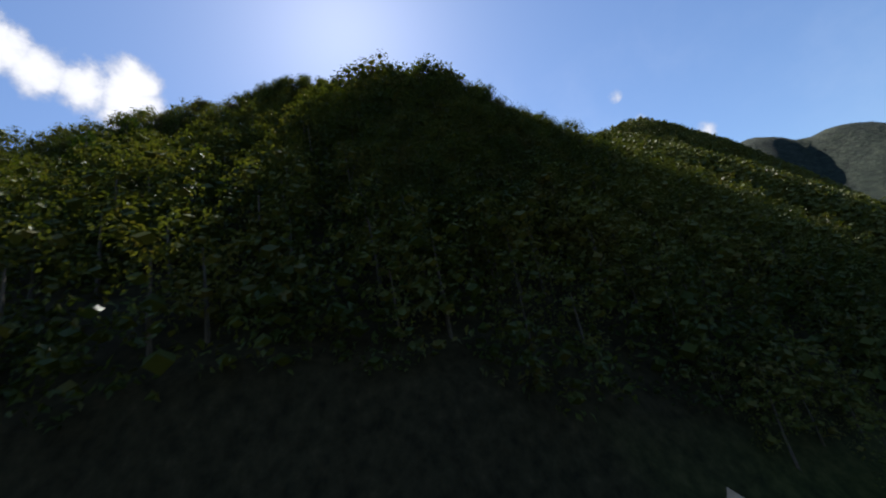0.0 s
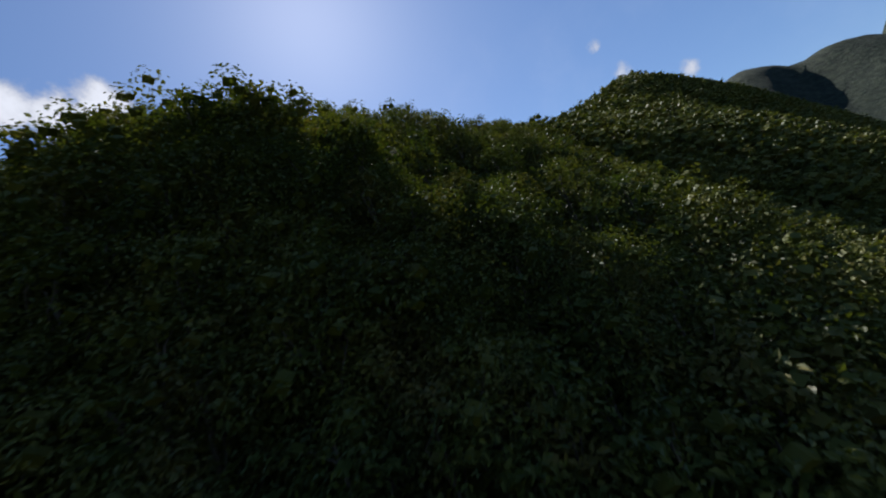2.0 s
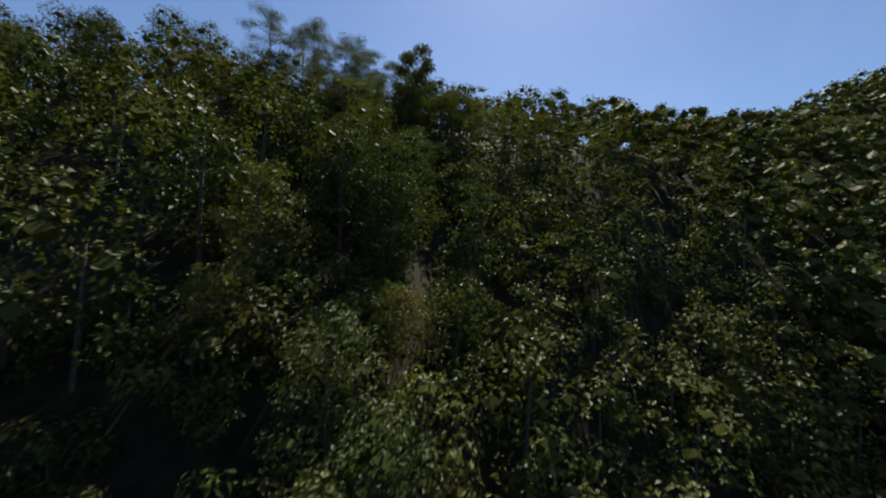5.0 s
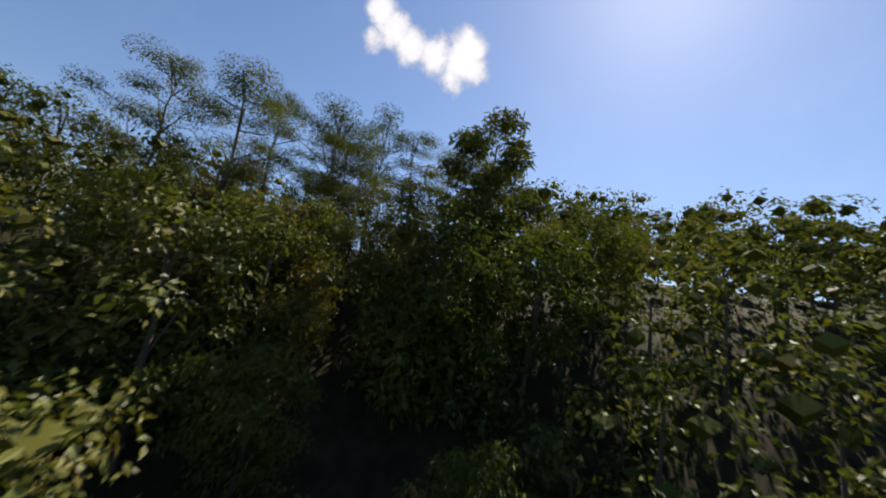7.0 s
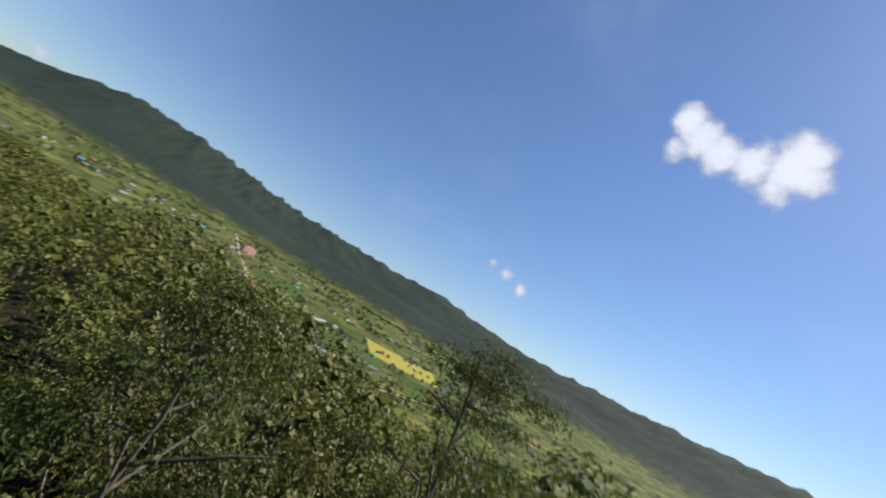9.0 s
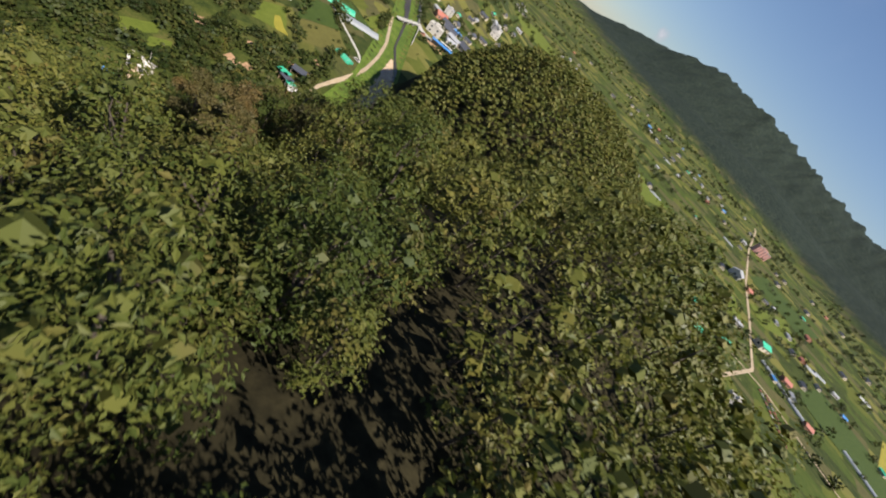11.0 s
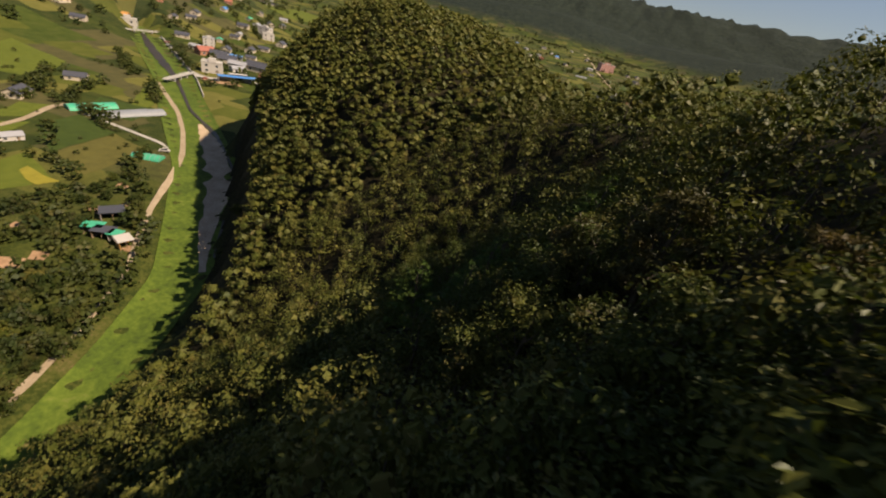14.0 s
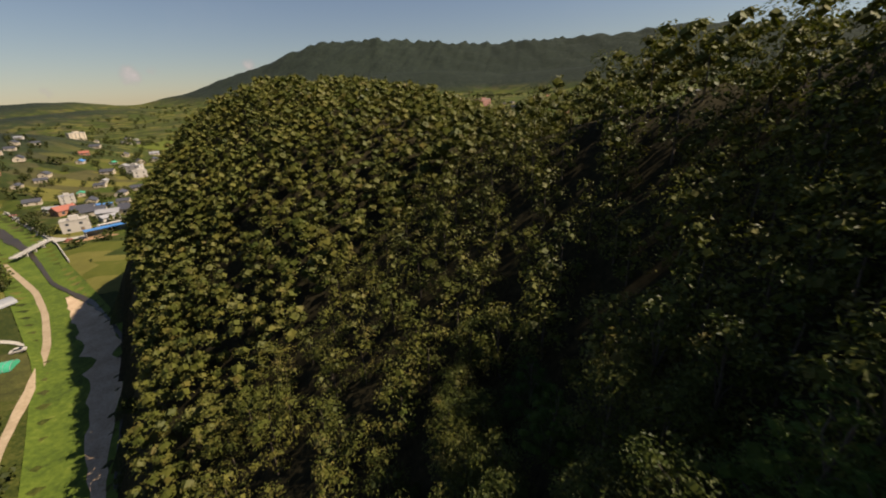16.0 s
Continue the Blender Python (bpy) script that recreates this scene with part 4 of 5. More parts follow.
def house(label, w, d, h, rise, wall, roof, storeys=1):
    root = tagged(new("house"), label, "house", "houses of the valley")
    if rise > 0:
        part("wall", mesh_of("wall", *gable(w, d, h, rise), wall), root)
        part("roof", mesh_of("roof", *roof_slabs(w, d, h, rise), roof), root)
    else:
        part("wall", mesh_of("wall", *box(-w / 2, -d / 2, -0.6, w / 2, d / 2, h), wall), root)
        rim = [box(-w / 2 - 0.15, -d / 2 - 0.15, h, w / 2 + 0.15, -d / 2 + 0.1, h + 0.6), box(-w / 2 - 0.15, d / 2 - 0.1, h, w / 2 + 0.15, d / 2 + 0.15, h + 0.6), box(-w / 2 - 0.15, -d / 2 + 0.1, h, -w / 2 + 0.1, d / 2 - 0.1, h + 0.6),
               box(w / 2 - 0.1, -d / 2 + 0.1, h, w / 2 + 0.15, d / 2 - 0.1, h + 0.6), box(-w / 2 + 0.1, -d / 2 + 0.1, h, w / 2 - 0.1, d / 2 - 0.1, h + 0.1)]
        part("roof", mesh_of("roof", *joined(rim), roof), root)
        part("stair_tower", mesh_of("stair_tower", *box(-w * 0.15, -d * 0.2, h + 0.1, w * 0.2, d * 0.2, h + 2.4), wall), root)
    n = max(2, int(w / 4.5))
    for s in range(storeys):
        z = 0.95 + s * h / storeys
        for i in range(n):
            x = (i + 0.5) / n * w - w / 2
            for side in (-1, 1):
                pane(root, x, side * d / 2, z, 1.5, 1.25, "y")
        pane(root, w / 2, 0, z, 1.4, 1.2, "x")
        pane(root, -w / 2, 0, z, 1.4, 1.2, "x")
    part("door", mesh_of("door", *box(w * 0.22, -d / 2 - 0.07, 0, w * 0.22 + 0.95, -d / 2 - 0.02, 2.05), M_WOODEN), root, "brown wooden door")
    return root


HOUSES = {
    "blue": house("low cottage with a blue sheet-metal roof", 11, 7, 3.0, 1.9, M_CREAM, M_BLUE),
    "grey": house("low cottage with a grey sheet roof", 12, 7.5, 3.0, 1.7, M_WHITE, M_GREY),
    "dark": house("farmhouse with a dark tiled roof", 13, 8, 3.2, 2.4, M_CREAM, M_DARK),
    "red": house("brick house with a red tiled roof", 11, 8, 3.2, 2.2, M_BRICK, M_RED),
    "orange": house("cottage with an orange roof", 10, 7, 3.0, 1.8, M_WHITE, M_ORANGE),
    "green": house("shed-like cottage with a green sheet roof", 10, 6, 2.8, 1.3, M_CREAM, M_GREEN),
    "flat": house("white three-storey flat-roofed house", 13, 10, 9.6, 0, M_WHITE, M_GREY, 3),
    "low": house("white two-storey flat-roofed house", 12, 9, 6.4, 0, M_WHITE, M_CONCRETE, 2),
    "block": house("cream apartment block with rows of windows", 22, 11, 14.5, 0, M_CREAM, M_GREY, 5),
    "rosy": house("large rose-red building with white bands at the valley's edge", 26, 15, 13, 0, M_ROSE, M_WHITE, 4),
}
house_used = set()


def put(kind, x, y, turn, s=1.0):
    root = HOUSES[kind]
    m, s = spot(x, y, 0.05, turn), s * PLAN
    if kind not in house_used:
        house_used.add(kind)
        root.matrix_world = m @ Matrix.Scale(s, 4)
        return root
    ob = copy_thing(root, m)
    ob.scale = (s, s, s)
    return ob


taken = []
for kind, x, y, turn, s in (("low", -187, 213, 35, 0.75), ("flat", -234, 266, 40, 0.5), ("grey", -190, 236, 20, 0.75), ("dark", -200, 240, 30, 0.75), ("dark", -210, 246, 25, 0.7), ("grey", -184, 228, 60, 0.6),
                            ("dark", -181, 241, 10, 0.9), ("red", -218, 244, 70, 0.8), ("flat", -254, 352, 10, 0.7), ("low", -246, 344, 40, 0.7), ("dark", -181, 123, 120, 0.55), ("grey", -150.5, 99.5, 70, 0.4),
                            ("dark", -192, 150, 40, 0.5), ("low", -290, 262, 40, 0.8), ("orange", -304, 268, 30, 1.2), ("grey", -316, 250, 80, 1.0), ("blue", -330, 286, 30, 1.3), ("block", -640, 690, 30, 1.0), ("block", -600, 730, 60, 1.0),
                            ("rosy", 58, 720, 20, 0.8), ("grey", 46, 502, 80, 1.6), ("low", 73, 250, 20, 0.7), ("low", -16, 273, 40, 0.7), ("grey", -1, 277, 40, 0.8), ("green", 30, 318, 15, 1.0), ("green", 39, 282, 40, 0.9), ("green", 60, 314, 70, 0.9), ("green", 88, 388, 50, 1.3)):
    put(kind, x, y, turn, s)
    taken.append((x, y))
hr = np.random.RandomState(17)
kinds = ["blue", "grey", "grey", "dark", "dark", "dark", "dark", "dark", "red", "grey", "grey", "green", "dark", "red"]
clusters = [(-212, 248, 24, 7), (-300, 275, 45, 16), (-350, 320, 45, 14), (-250, 330, 45, 8), (-320, 430, 70, 14), (-440, 640, 110, 16), (-200, 380, 60, 10), (-160, 520, 90, 12), (40, 470, 90, 12), (150, 420, 90, 12), (60, 700, 120, 14),
            (-60, 820, 150, 14), (220, 640, 120, 12), (-250, 900, 170, 14), (330, 420, 110, 10)]
for cx, cy, sp, count in clusters:
    done = 0
    for _ in range(count * 6):
        x, y = cx + hr.normal() * sp * 0.6, cy + hr.normal() * sp * 0.6
        rd_ = ridge_height(np.array([x]), np.array([y]))[0][0]
        bk, (bh,), _ = along(RIVER, np.array([x]), np.array([y]))
        if rd_ > -2 or bk[0] < bh[0] + 9 or min(math.hypot(x - a, y - b) for a, b in taken) < 13:
            continue
        taken.append((x, y))
        put(kinds[hr.randint(len(kinds))], x, y, hr.choice([20, 35, 110, 125]) + hr.uniform(-8, 8), hr.uniform(0.45, 0.7))
        done += 1
        if done >= count:
            break


def greenhouse(label, length, radius, film):
    """A plastic tunnel on hoops."""
    root = tagged(new("greenhouse"), label, "greenhouse", "greenhouses in the fields")
    ang = np.linspace(0, np.pi, 11)
    ends = [np.column_stack([np.full(11, x), radius * np.cos(ang), np.sin(ang) * radius * 0.8 - 0.1]) for x in np.linspace(-length / 2, length / 2, 12)]
    part("cover", mesh_of("cover", np.concatenate(ends), grid_faces(12, 11), film, True), root)
    for x in (-length / 2, length / 2):
        v = np.concatenate([[(x, 0, -0.1)], np.column_stack([np.full(11, x), radius * np.cos(ang), np.sin(ang) * radius * 0.8 - 0.1])])
        part("end_wall", mesh_of("end_wall", v, np.array([(0, i, i + 1) for i in range(1, 11)], np.int32), film), root)
    for x in np.linspace(-length / 2, length / 2, 7):
        pts = np.column_stack([np.full(11, x), (radius + 0.03) * np.cos(ang), np.sin(ang) * (radius + 0.03) * 0.8 - 0.1])
        part("hoop", mesh_of("hoop", *tube(pts, [0.05] * 11, 4), M_GREY), root)
    return root


def set_at(root, x, y, turn, lift=0.05, size=(1.6, 1.6, 1.3)):
    root.matrix_world = spot(x, y, lift, turn) @ Matrix.Diagonal((*size, 1.0))
    return root


set_at(greenhouse("green net-covered tunnel beside grey tunnels", 13, 2.4, M_GREEN), -163, 131, 70)
grey_tunnel = set_at(greenhouse("grey plastic greenhouse tunnel in the fields", 15, 2.3, M_FILM), -153.5, 133, 72)
set_at(greenhouse("bright green covered shed beside the track", 7, 1.8, M_GREEN), -122.5, 112, 20)
for x, y, turn in ((-151.5, 137, 72), (98, 362, -30), (108, 356, -30), (118, 350, -30), (128, 345, -30), (170, 372, -30), (180, 366, -30), (-230, 415, 10), (-236, 425, 10), (-185, 430, 15), (140, 470, 30), (150, 478, 30), (-60, 470, 20), (210, 560, 20), (-120, 700, 30), (20, 610, 10)):
    copy_thing(grey_tunnel, spot(x, y, 0.05, turn)).scale = (1.6, 1.6, 1.3)


def shelter(name, label, category, w, d, h, roof, wall, posts=True):
    """A small lean-to: posts, sheet roof, back wall."""
    root = tagged(new(name), label, category)
    part("roof", mesh_of("roof", *box(-w / 2 - 0.2, -d / 2 - 0.2, h, w / 2 + 0.2, d / 2 + 0.2, h + 0.10), roof), root)
    part("back_wall", mesh_of("back_wall", *box(-w / 2, d / 2 - 0.1, -0.2, w / 2, d / 2, h), wall), root)
    part("side_wall", mesh_of("side_wall", *box(-w / 2, -d / 2, -0.2, -w / 2 + 0.1, d / 2 - 0.1, h), wall), root)
    for x in (-w / 2 + 0.1, 0, w / 2 - 0.1):
        part("post", mesh_of("post", *tube([(x, -d / 2 + 0.1, -0.2), (x, -d / 2 + 0.1, h)], [0.06, 0.06], 6), M_WOODEN), root)
    return root


set_at(shelter("garden_shelter", "allotment shelter with a green sheet roof", "shed", 3.2, 2.0, 2.2, M_GREEN, M_WOODEN), -100.5, 78.5, 25)
set_at(shelter("garden_shelter", "allotment shelter with a dark roof", "shed", 3.4, 2.2, 2.2, M_DARK, M_WOODEN), -97.8, 78.2, 20)
set_at(shelter("garden_shelter", "small green-roofed shelter among allotment trees", "shed", 2.0, 1.8, 2.2, M_GREEN, M_WHITE), -95.3, 78.4, 15)
set_at(shelter("garden_shelter", "white hut with a yellow side among trees", "shed", 2.3, 2.6, 2.4, M_WHITE, M_ORANGE), -92.6, 77.6, 65)
set_at(shelter("tarp_shelter", "dark blue tarpaulin shelter among trees", "shelter", 4.0, 3.0, 2.2, M_DARK, M_GREY), -103, 84.5, 50)
set_at(shelter("tarp_shelter", "dark tarpaulin shelter by the gravel yard", "shelter", 3.2, 2.6, 2.0, M_DARK, M_WHITE), -78.2, 29.8, 30)
set_at(shelter("tarp_shelter", "green tarpaulin canopy by a white cottage", "shelter", 2.4, 1.8, 2.0, M_GREEN, M_GREY), -82.8, 37.0, 35)
set_at(shelter("tarp_shelter", "blue tarpaulin lean-to at a cottage terrace", "shelter", 1.8, 1.5, 2.0, M_BLUE, M_GREY), -84.2, 35.2, 35)
set_at(shelter("market_shed", "long low building with a blue and white sheet roof", "building", 17, 4.0, 3.4, M_BLUE, M_WHITE), -168, 207, 50)
set_at(shelter("market_shed", "white canopy row beside a long blue roof", "building", 8, 2.2, 4.0, M_WHITE, M_WHITE), -170, 210, 50)
set_at(shelter("blue_shed", "turquoise-roofed shed behind white houses", "shed", 8, 5, 3.0, M_BLUE, M_GREY), -205, 252, 20)
cottage = tagged(new("cottage"), "white cottage with a thin mast in a clearing", "house")
part("wall", mesh_of("wall", *gable(4.6, 3.4, 2.5, 1.1), M_WHITE), cottage)
part("roof", mesh_of("roof", *roof_slabs(4.6, 3.4, 2.5, 1.1, 0.35), M_WHITE), cottage)
part("mast", mesh_of("mast", *tube([(1.6, 0.2, 3.0), (1.6, 0.2, 7.2)], [0.05, 0.03], 6), M_WHITE), cottage, "thin white mast")
part("door", mesh_of("door", *box(-0.4, -1.76, 0, 0.5, -1.71, 2.0), M_WOODEN), cottage)
pane(cottage, 1.4, -1.7, 0.9, 1.0, 1.0, "y")
pane(cottage, -1.4, -1.7, 0.9, 1.0, 1.0, "y")
set_at(cottage, -89.4, 42.2, 40, size=(1.3, 1.3, 1.2))


def skip(label, mat):
    """An open steel container."""
    root = tagged(new("skip_container"), label, "container", "containers in the yard")
    w, d, h, t = 2.4, 1.5, 1.1, 0.07
    part("floor_plate", mesh_of("floor_plate", *box(-w / 2, -d / 2, 0.1, w / 2, d / 2, 0.2), mat), root)
    for b in ((-w / 2, -d / 2, 0.2, w / 2, -d / 2 + t, h), (-w / 2, d / 2 - t, 0.2, w / 2, d / 2, h), (-w / 2, -d / 2 + t, 0.2, -w / 2 + t, d / 2 - t, h), (w / 2 - t, -d / 2 + t, 0.2, w / 2, d / 2 - t, h)):
        part("side_plate", mesh_of("side_plate", *box(*b), mat), root)
    for x in (-0.8, 0, 0.8):
        for s in (-1, 1):
            part("rib", mesh_of("rib", *box(x - 0.05, s * d / 2 - 0.05, 0.2, x + 0.05, s * d / 2 + 0.05, h), mat), root)
    for x in (-0.9, 0.9):
        part("runner", mesh_of("runner", *box(x - 0.1, -d / 2, -0.1, x + 0.1, d / 2, 0.1), mat), root)
    return root


set_at(skip("rusty open steel container in the gravel yard", M_RUST), -75.2, 25.0, 65, 0.15)
set_at(skip("dull green open steel container in the yard", M_GREEN), -75.0, 27.0, 62, 0.15)
set_at(skip("rusty open steel container beside a green one", M_RUST), -74.8, 28.8, 66, 0.15)
set_at(skip("blue-grey open steel container in the yard", M_GREY), -74.6, 30.6, 60, 0.15)


def car(label, paint_mat):
    root = tagged(new("parked_car"), label, "car", "parked cars")
    body_v = [box(-2.1, -0.85, 0.35, 2.1, 0.85, 0.95)]
    cab = np.array([(-1.3, -0.78, 0.95), (1.1, -0.78, 0.95), (-1.3, 0.78, 0.95), (1.1, 0.78, 0.95), (-0.9, -0.62, 1.5), (0.45, -0.62, 1.5), (-0.9, 0.62, 1.5), (0.45, 0.62, 1.5)])
    part("body", mesh_of("body", *joined(body_v), paint_mat), root)
    part("cabin", mesh_of("cabin", cab, BOX_F, M_PANE), root, "dark glass cabin")
    part("cabin_roof", mesh_of("cabin_roof", *box(-0.92, -0.63, 1.5, 0.47, 0.63, 1.55), paint_mat), root)
    for x in (-1.3, 1.3):
        for y in (-0.8, 0.8):
            tyre = part("wheel", mesh_of("wheel", *tube([(x, y - 0.1, 0.32), (x, y - 0.09, 0.32), (x, y + 0.09, 0.32), (x, y + 0.1, 0.32)], [0.15, 0.32, 0.32, 0.15], 10), M_TYRE), root)
            part("rim", mesh_of("rim", *tube([(x, y - 0.11, 0.32), (x, y + 0.11, 0.32)], [0.17, 0.17], 8), M_GREY), tyre)
    return root


cars = [set_at(car("white parked car in the valley", M_WHITE), -123.5, 118.5, 30, 0.15, (1.0, 1.0, 1.0)), set_at(car("dark grey parked car in the valley", M_DARK), -174, 199, 20, 0.2, (1.0, 1.0, 1.0)), set_at(car("red parked car in the valley", M_RED), -178, 197.5, 80, 0.2, (1.0, 1.0, 1.0))]
cr = np.random.RandomState(3)
for i in range(26):
    x, y = (92 + i % 13 * 1.6 + (i // 13) * 5, 312 - i % 13 * 2.6 + (i // 13) * 3) if i < 20 else (-200 - (i - 20) * 9, 209.5 + (i - 20) * 7.2)
    copy_thing(cars[cr.randint(3)], spot(x, y, 0.25, 35 + cr.uniform(-5, 5)))


def bridge(label, a, b, width=3.6):
    """A flat concrete bridge with kerbs, rails and piers."""
    root = tagged(new("bridge"), label, "bridge")
    a, b = Vector((*a, 0)) * PLAN, Vector((*b, 0)) * PLAN
    n = (b - a).length
    part("deck", mesh_of("deck", *box(-n / 2 - 1, -width / 2, 1.0, n / 2 + 1, width / 2, 1.4), M_CONCRETE), root)
    for s in (-1, 1):
        part("kerb", mesh_of("kerb", *box(-n / 2 - 1, s * width / 2 - 0.15, 1.4, n / 2 + 1, s * width / 2 + 0.15, 1.65), M_CONCRETE), root)
        part("rail", mesh_of("rail", *box(-n / 2 - 1, s * width / 2 - 0.04, 2.2, n / 2 + 1, s * width / 2 + 0.04, 2.3), M_GREY), root)
        for i in range(9):
            x = -n / 2 + n * i / 8
            part("rail_post", mesh_of("rail_post", *box(x - 0.05, s * width / 2 - 0.05, 1.65, x + 0.05, s * width / 2 + 0.05, 2.2), M_GREY), root)
    for i in (1, 2, 3):
        x = -n / 2 + n * i / 4
        part("pier", mesh_of("pier", *box(x - 0.3, -width / 2 + 0.3, -1.6, x + 0.3, width / 2 - 0.3, 1.0), M_CONCRETE), root)
    c = (a + b) / 2
    root.matrix_world = pose(c.x, c.y, 0.4, 0, 0, math.degrees(math.atan2(b.y - a.y, b.x - a.x)))


bridge("flat concrete bridge over the grassy stream", (-181.5, 179), (-187, 199))
bridge("flat concrete bridge by the village", (-276, 247), (-268, 264))
wall_pts = [((p[0] + 6.2) * PLAN, (p[1] + 6.2) * PLAN) for p in RIVER[10:13]]
for (ax, ay), (bx, by) in zip(wall_pts[:-1], wall_pts[1:]):
    n = math.hypot(bx - ax, by - ay)
    ob = tagged(new("bank_wall", mesh_of("bank_wall", *box(-n / 2, -0.25, -1.9, n / 2, 0.25, 1.5), M_CONCRETE)), "grey concrete wall along the stream bank", "wall", kind="structure")
    ob.matrix_world = pose((ax + bx) / 2, (ay + by) / 2, 0.0, 0, 0, math.degrees(math.atan2(by - ay, bx - ax)))


# ---- trees of the valley ----
def field_tree(seed):
    rng = np.random.RandomState(seed)
    h = rng.uniform(3.6, 4.6)
    cs, rs = round_crown(rng, h, 2.3, 0.5, 13)
    return joined([leaves(rng, cs, rs, 640, 0.40, 0.22), core(rng, cs, rs, 0.72)]), limbs(rng, h, cs[::4], 0.12, 0, 5)


FIELD = [make_tree("garden_tree", "low round green tree among allotments by the stream", "tree", None, *field_tree(s), M_GARDEN) for s in (61, 62, 63)]
FIELD += [make_tree("garden_tree", "low round yellow-green tree among allotments", "tree", None, *field_tree(s), M_SHRUB) for s in (64,)]
CLEAR = [(-75, 30, 6.0), (-79, 34.5, 3.4), (-86, 39, 4.5), (-89, 42, 3.0), (-100.5, 48, 3.0), (-104, 45, 3.5), (-115, 61, 3.2), (-84, 24.6, 2.3), (-101.5, 66.5, 3.2), (-98, 78, 3.6), (-93, 77.5, 2.6), (-103, 84.5, 3.0), (-106, 88, 2.6), (-113, 96, 2.2), (-122, 112, 4.5), (-112, 73, 1.8), (-123, 118, 3)]
tr = np.random.RandomState(23)
placed = []
for _ in range(9000):
    x, y = tr.uniform(-150, -72), tr.uniform(-25, 116)
    inside = (x > -118 + 0.0 * y and y < 104 - 0.35 * (x + 118)) or (-150 < x < -126 and 64 < y < 92 and tr.rand() < 0.8)
    wild = x < -106 and y < 58
    bk = along(RIVER, np.array([x]), np.array([y]))
    if not (inside or wild) or bk[0][0] < bk[1][0][0] + (1.6 if 42 < y < 86 else 4.2):
        continue
    if -141.5 < x < -122 and y > 77 and (x + 122) * -0.5 + 77 < y and y > 78:
        continue
    if any(math.hypot(x - a, y - b) < r + 1.0 for a, b, r in CLEAR) or any(math.hypot(x - a, y - b) < 2.35 for a, b in placed):
        continue
    if -147 < x < -132 and 59 < y < 75:
        continue
    placed.append((x, y))
extra = placed[290:]
for x, y in placed[:290]:
    s = tr.uniform(0.95, 1.65) * (1.15 if y < 75 else 0.85)
    plant(FIELD[tr.choice(4, p=[0.3, 0.3, 0.25, 0.15])], x, y, s, tr.uniform(0, 360), "garden trees by the stream", 0.1)

# far hedges, copses and scrub over both valleys, one mesh
copse_pat = []
for s in range(4):
    cs, rs = round_crown(np.random.RandomState(500 + s), 5.5, 3.0, 0.4, 7)
    copse_pat.append(joined([leaves(np.random.RandomState(510 + s), cs, rs, 30, 1.25, 0.9), core(np.random.RandomState(520 + s), cs, rs, 0.85)]))
fx, fy = tr.uniform(-900, 700, 26000), tr.uniform(-150, 1500, 26000)
dens = waves(fx, fy, 150.0, 31) + 0.6 * waves(fx, fy, 50.0, 32)
rh, _, _ = ridge_height(fx, fy)
fb, (fbh,), _ = along(RIVER, fx, fy)
fz, fw = land(fx, fy)
far_r = np.hypot(fx + 30, fy - 40)
ok = (dens > 0.22) & (rh < -1) & (fb > fbh + 8) & ((far_r > 175) | ((fx < -150) & (fy < 60))) & (fw < 0.4)
for a, b in taken:
    ok &= np.hypot(fx - a, fy - b) > 9
idx = np.nonzero(ok)[0][:2300]
far_places = [(x, y, 0.2, tr.uniform(0.75, 1.15), tr.uniform(0, 6.28), tr.randint(4)) for x, y in extra]
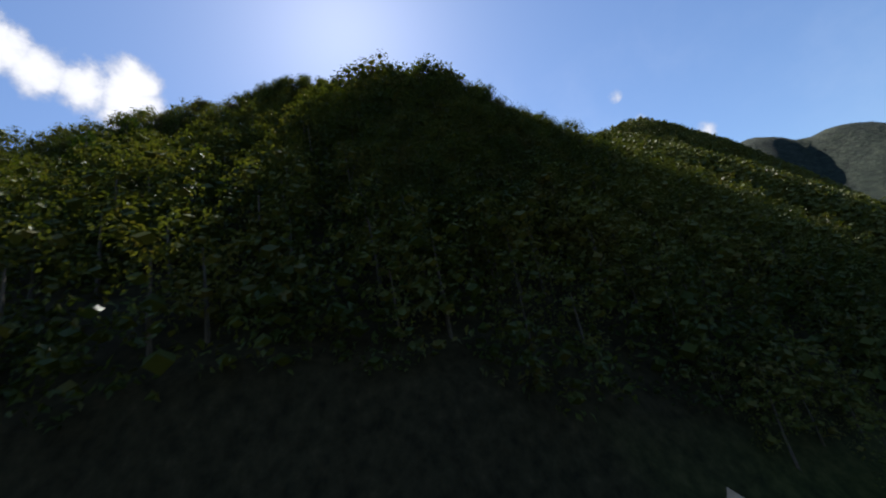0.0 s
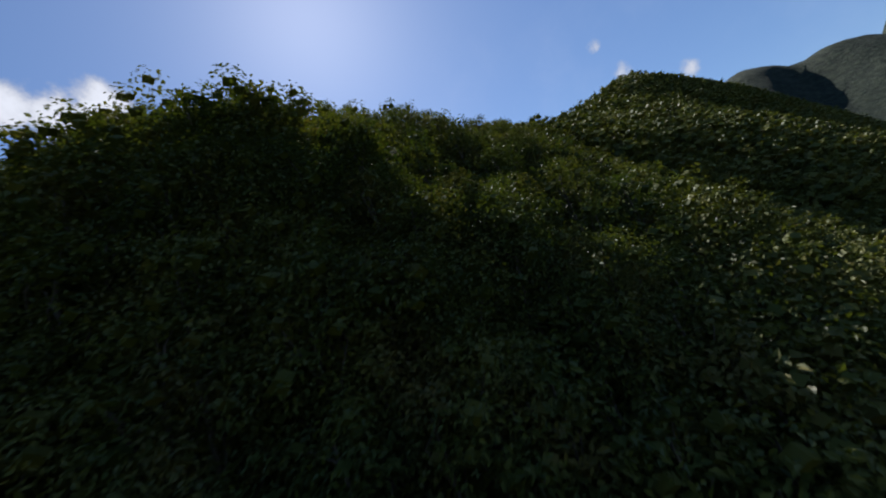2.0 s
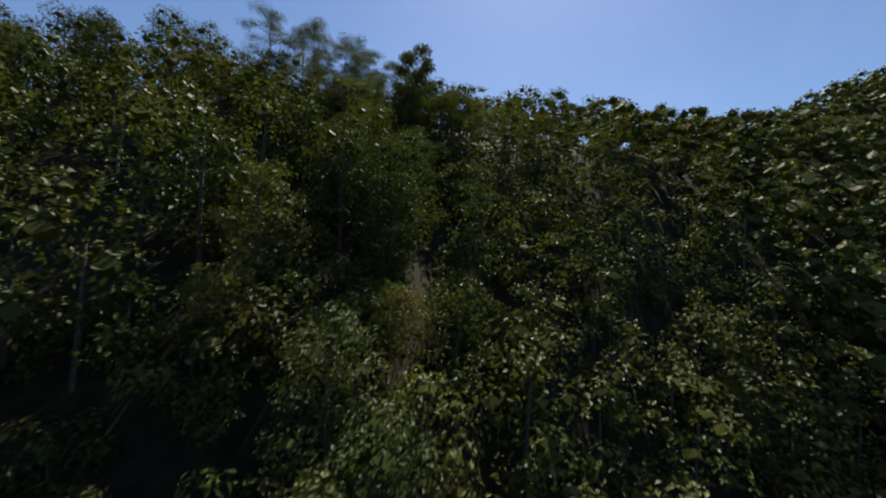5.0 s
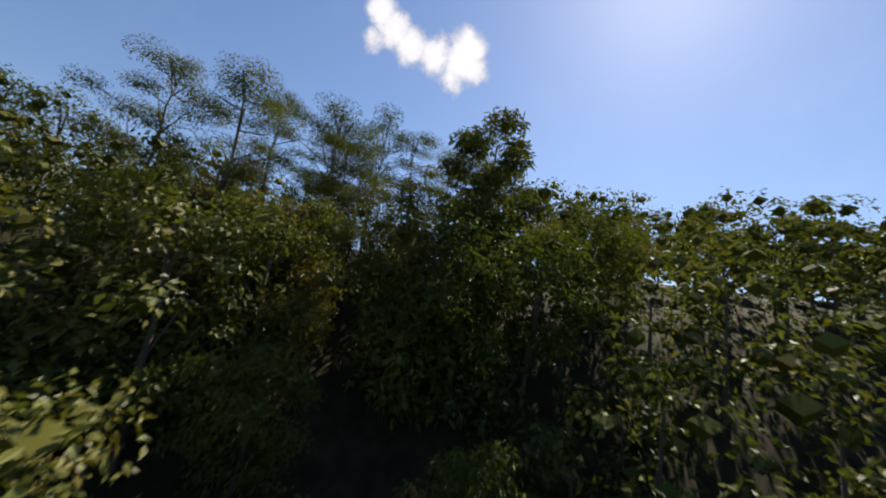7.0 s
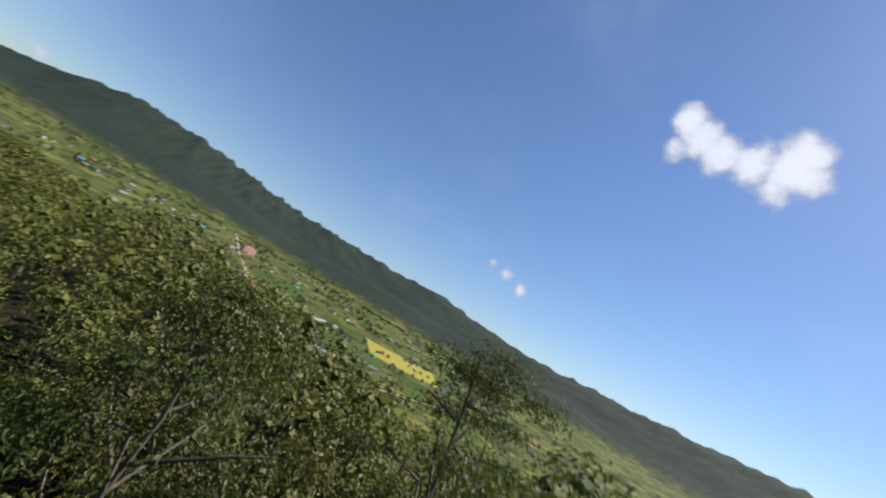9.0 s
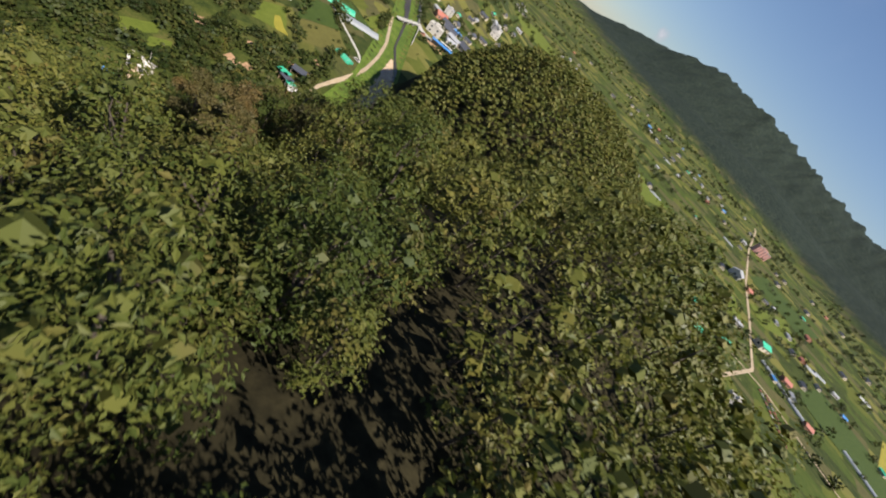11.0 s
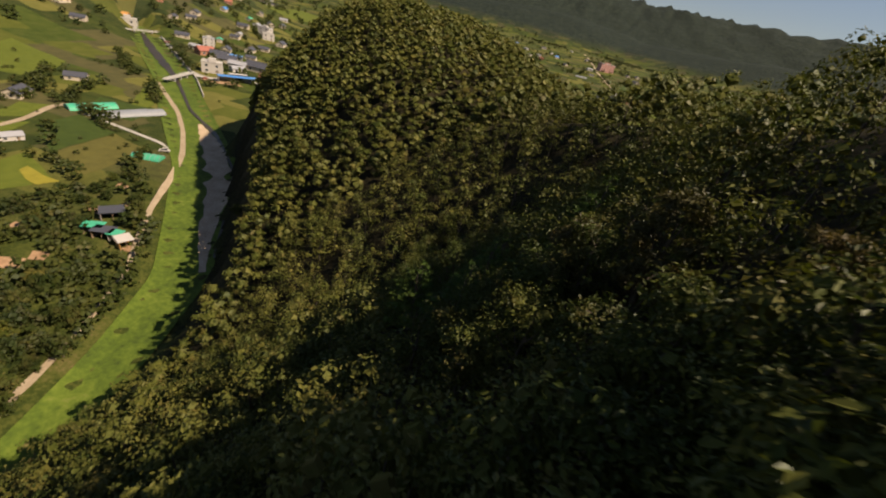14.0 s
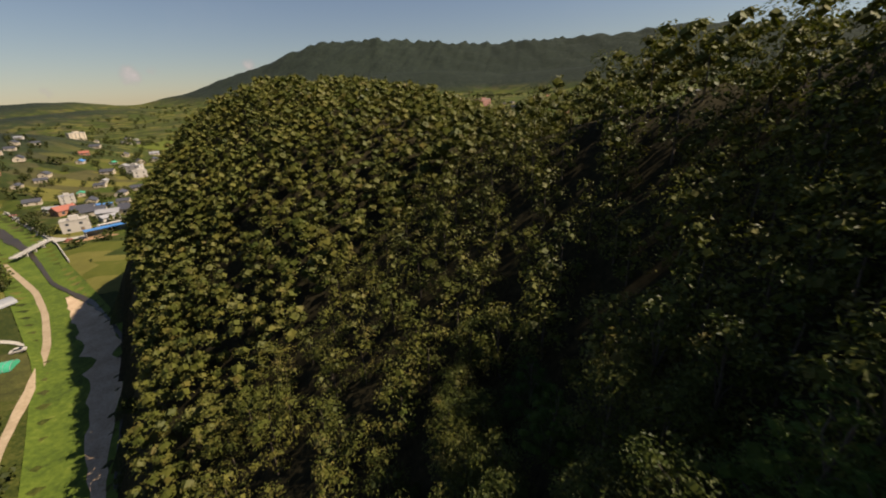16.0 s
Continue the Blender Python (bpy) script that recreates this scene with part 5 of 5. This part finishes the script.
# hedges and tree rows between the near fields
for (ax, ay), (bx, by), many_of in (((-160, 80), (-176, 99), 16), ((-157, 84), (-172, 103), 14), ((-176, 118), (-191, 140), 14), ((-150, 127), (-162, 128), 10), ((-186, 128), (-206, 152), 16), ((-190, 172), (-228, 200), 26), ((-160, 152), (-181, 172), 16),
                                   ((-170, 128), (-186, 150), 16), ((-178, 70), (-168, 60), 8), ((-141, 121), (-158, 125.5), 9), ((-121, 93), (-138, 98), 7), ((-192, 206), (-230, 236), 20), ((-196, 90), (-215, 118), 16), ((-172, 206), (-160, 214), 6), ((-118, 104), (-124, 113), 8), ((-168, 190), (-160, 200), 7)):
    for k in range(many_of):
        f = (k + tr.rand()) / many_of
        x, y = ax + (bx - ax) * f + tr.normal() * 1.2, ay + (by - ay) * f + tr.normal() * 1.2
        far_places.append((x, y, ground_z(x, y) - 0.2, tr.uniform(0.55, 1.2), tr.uniform(0, 6.28), tr.randint(4)))
for _ in range(520):
    x, y = tr.uniform(-245, -124), tr.uniform(30, 215)
    bk = along(RIVER, np.array([x]), np.array([y]))
    if bk[0][0] < bk[1][0][0] + 5 or float(waves(x, y, 60.0, 41)) < 0.1 or min(math.hypot(x - a, y - b) for a, b in taken) < 8 or ridge_height(np.array([x]), np.array([y]))[0][0] > -1:
        continue
    far_places.append((x, y, ground_z(x, y) - 0.2, tr.uniform(0.25, 0.65), tr.uniform(0, 6.28), tr.randint(4)))
# garden trees close round the village houses
for a, b in taken:
    for _ in range(5):
        turn, away = tr.uniform(0, 6.28), tr.uniform(7.5, 12)
        x, y = a + away * math.cos(turn), b + away * math.sin(turn)
        bk = along(RIVER, np.array([x]), np.array([y]))
        if bk[0][0] < bk[1][0][0] + 6 or min(math.hypot(x - c, y - d) for c, d in taken) < 7:
            continue
        far_places.append((x, y, ground_z(x, y) - 0.2, tr.uniform(0.65, 1.3), turn, tr.randint(4)))
far_places += [(fx[i], fy[i], fz[i] - 0.3, tr.uniform(1.0, 2.0), tr.uniform(0, 6.28), tr.randint(4)) for i in idx]
tagged(new("valley_copses", mesh_of("valley_copses", *many(far_places, copse_pat), M_GARDEN)), "dark green copses and hedges between the fields", "wood", kind="stuff")
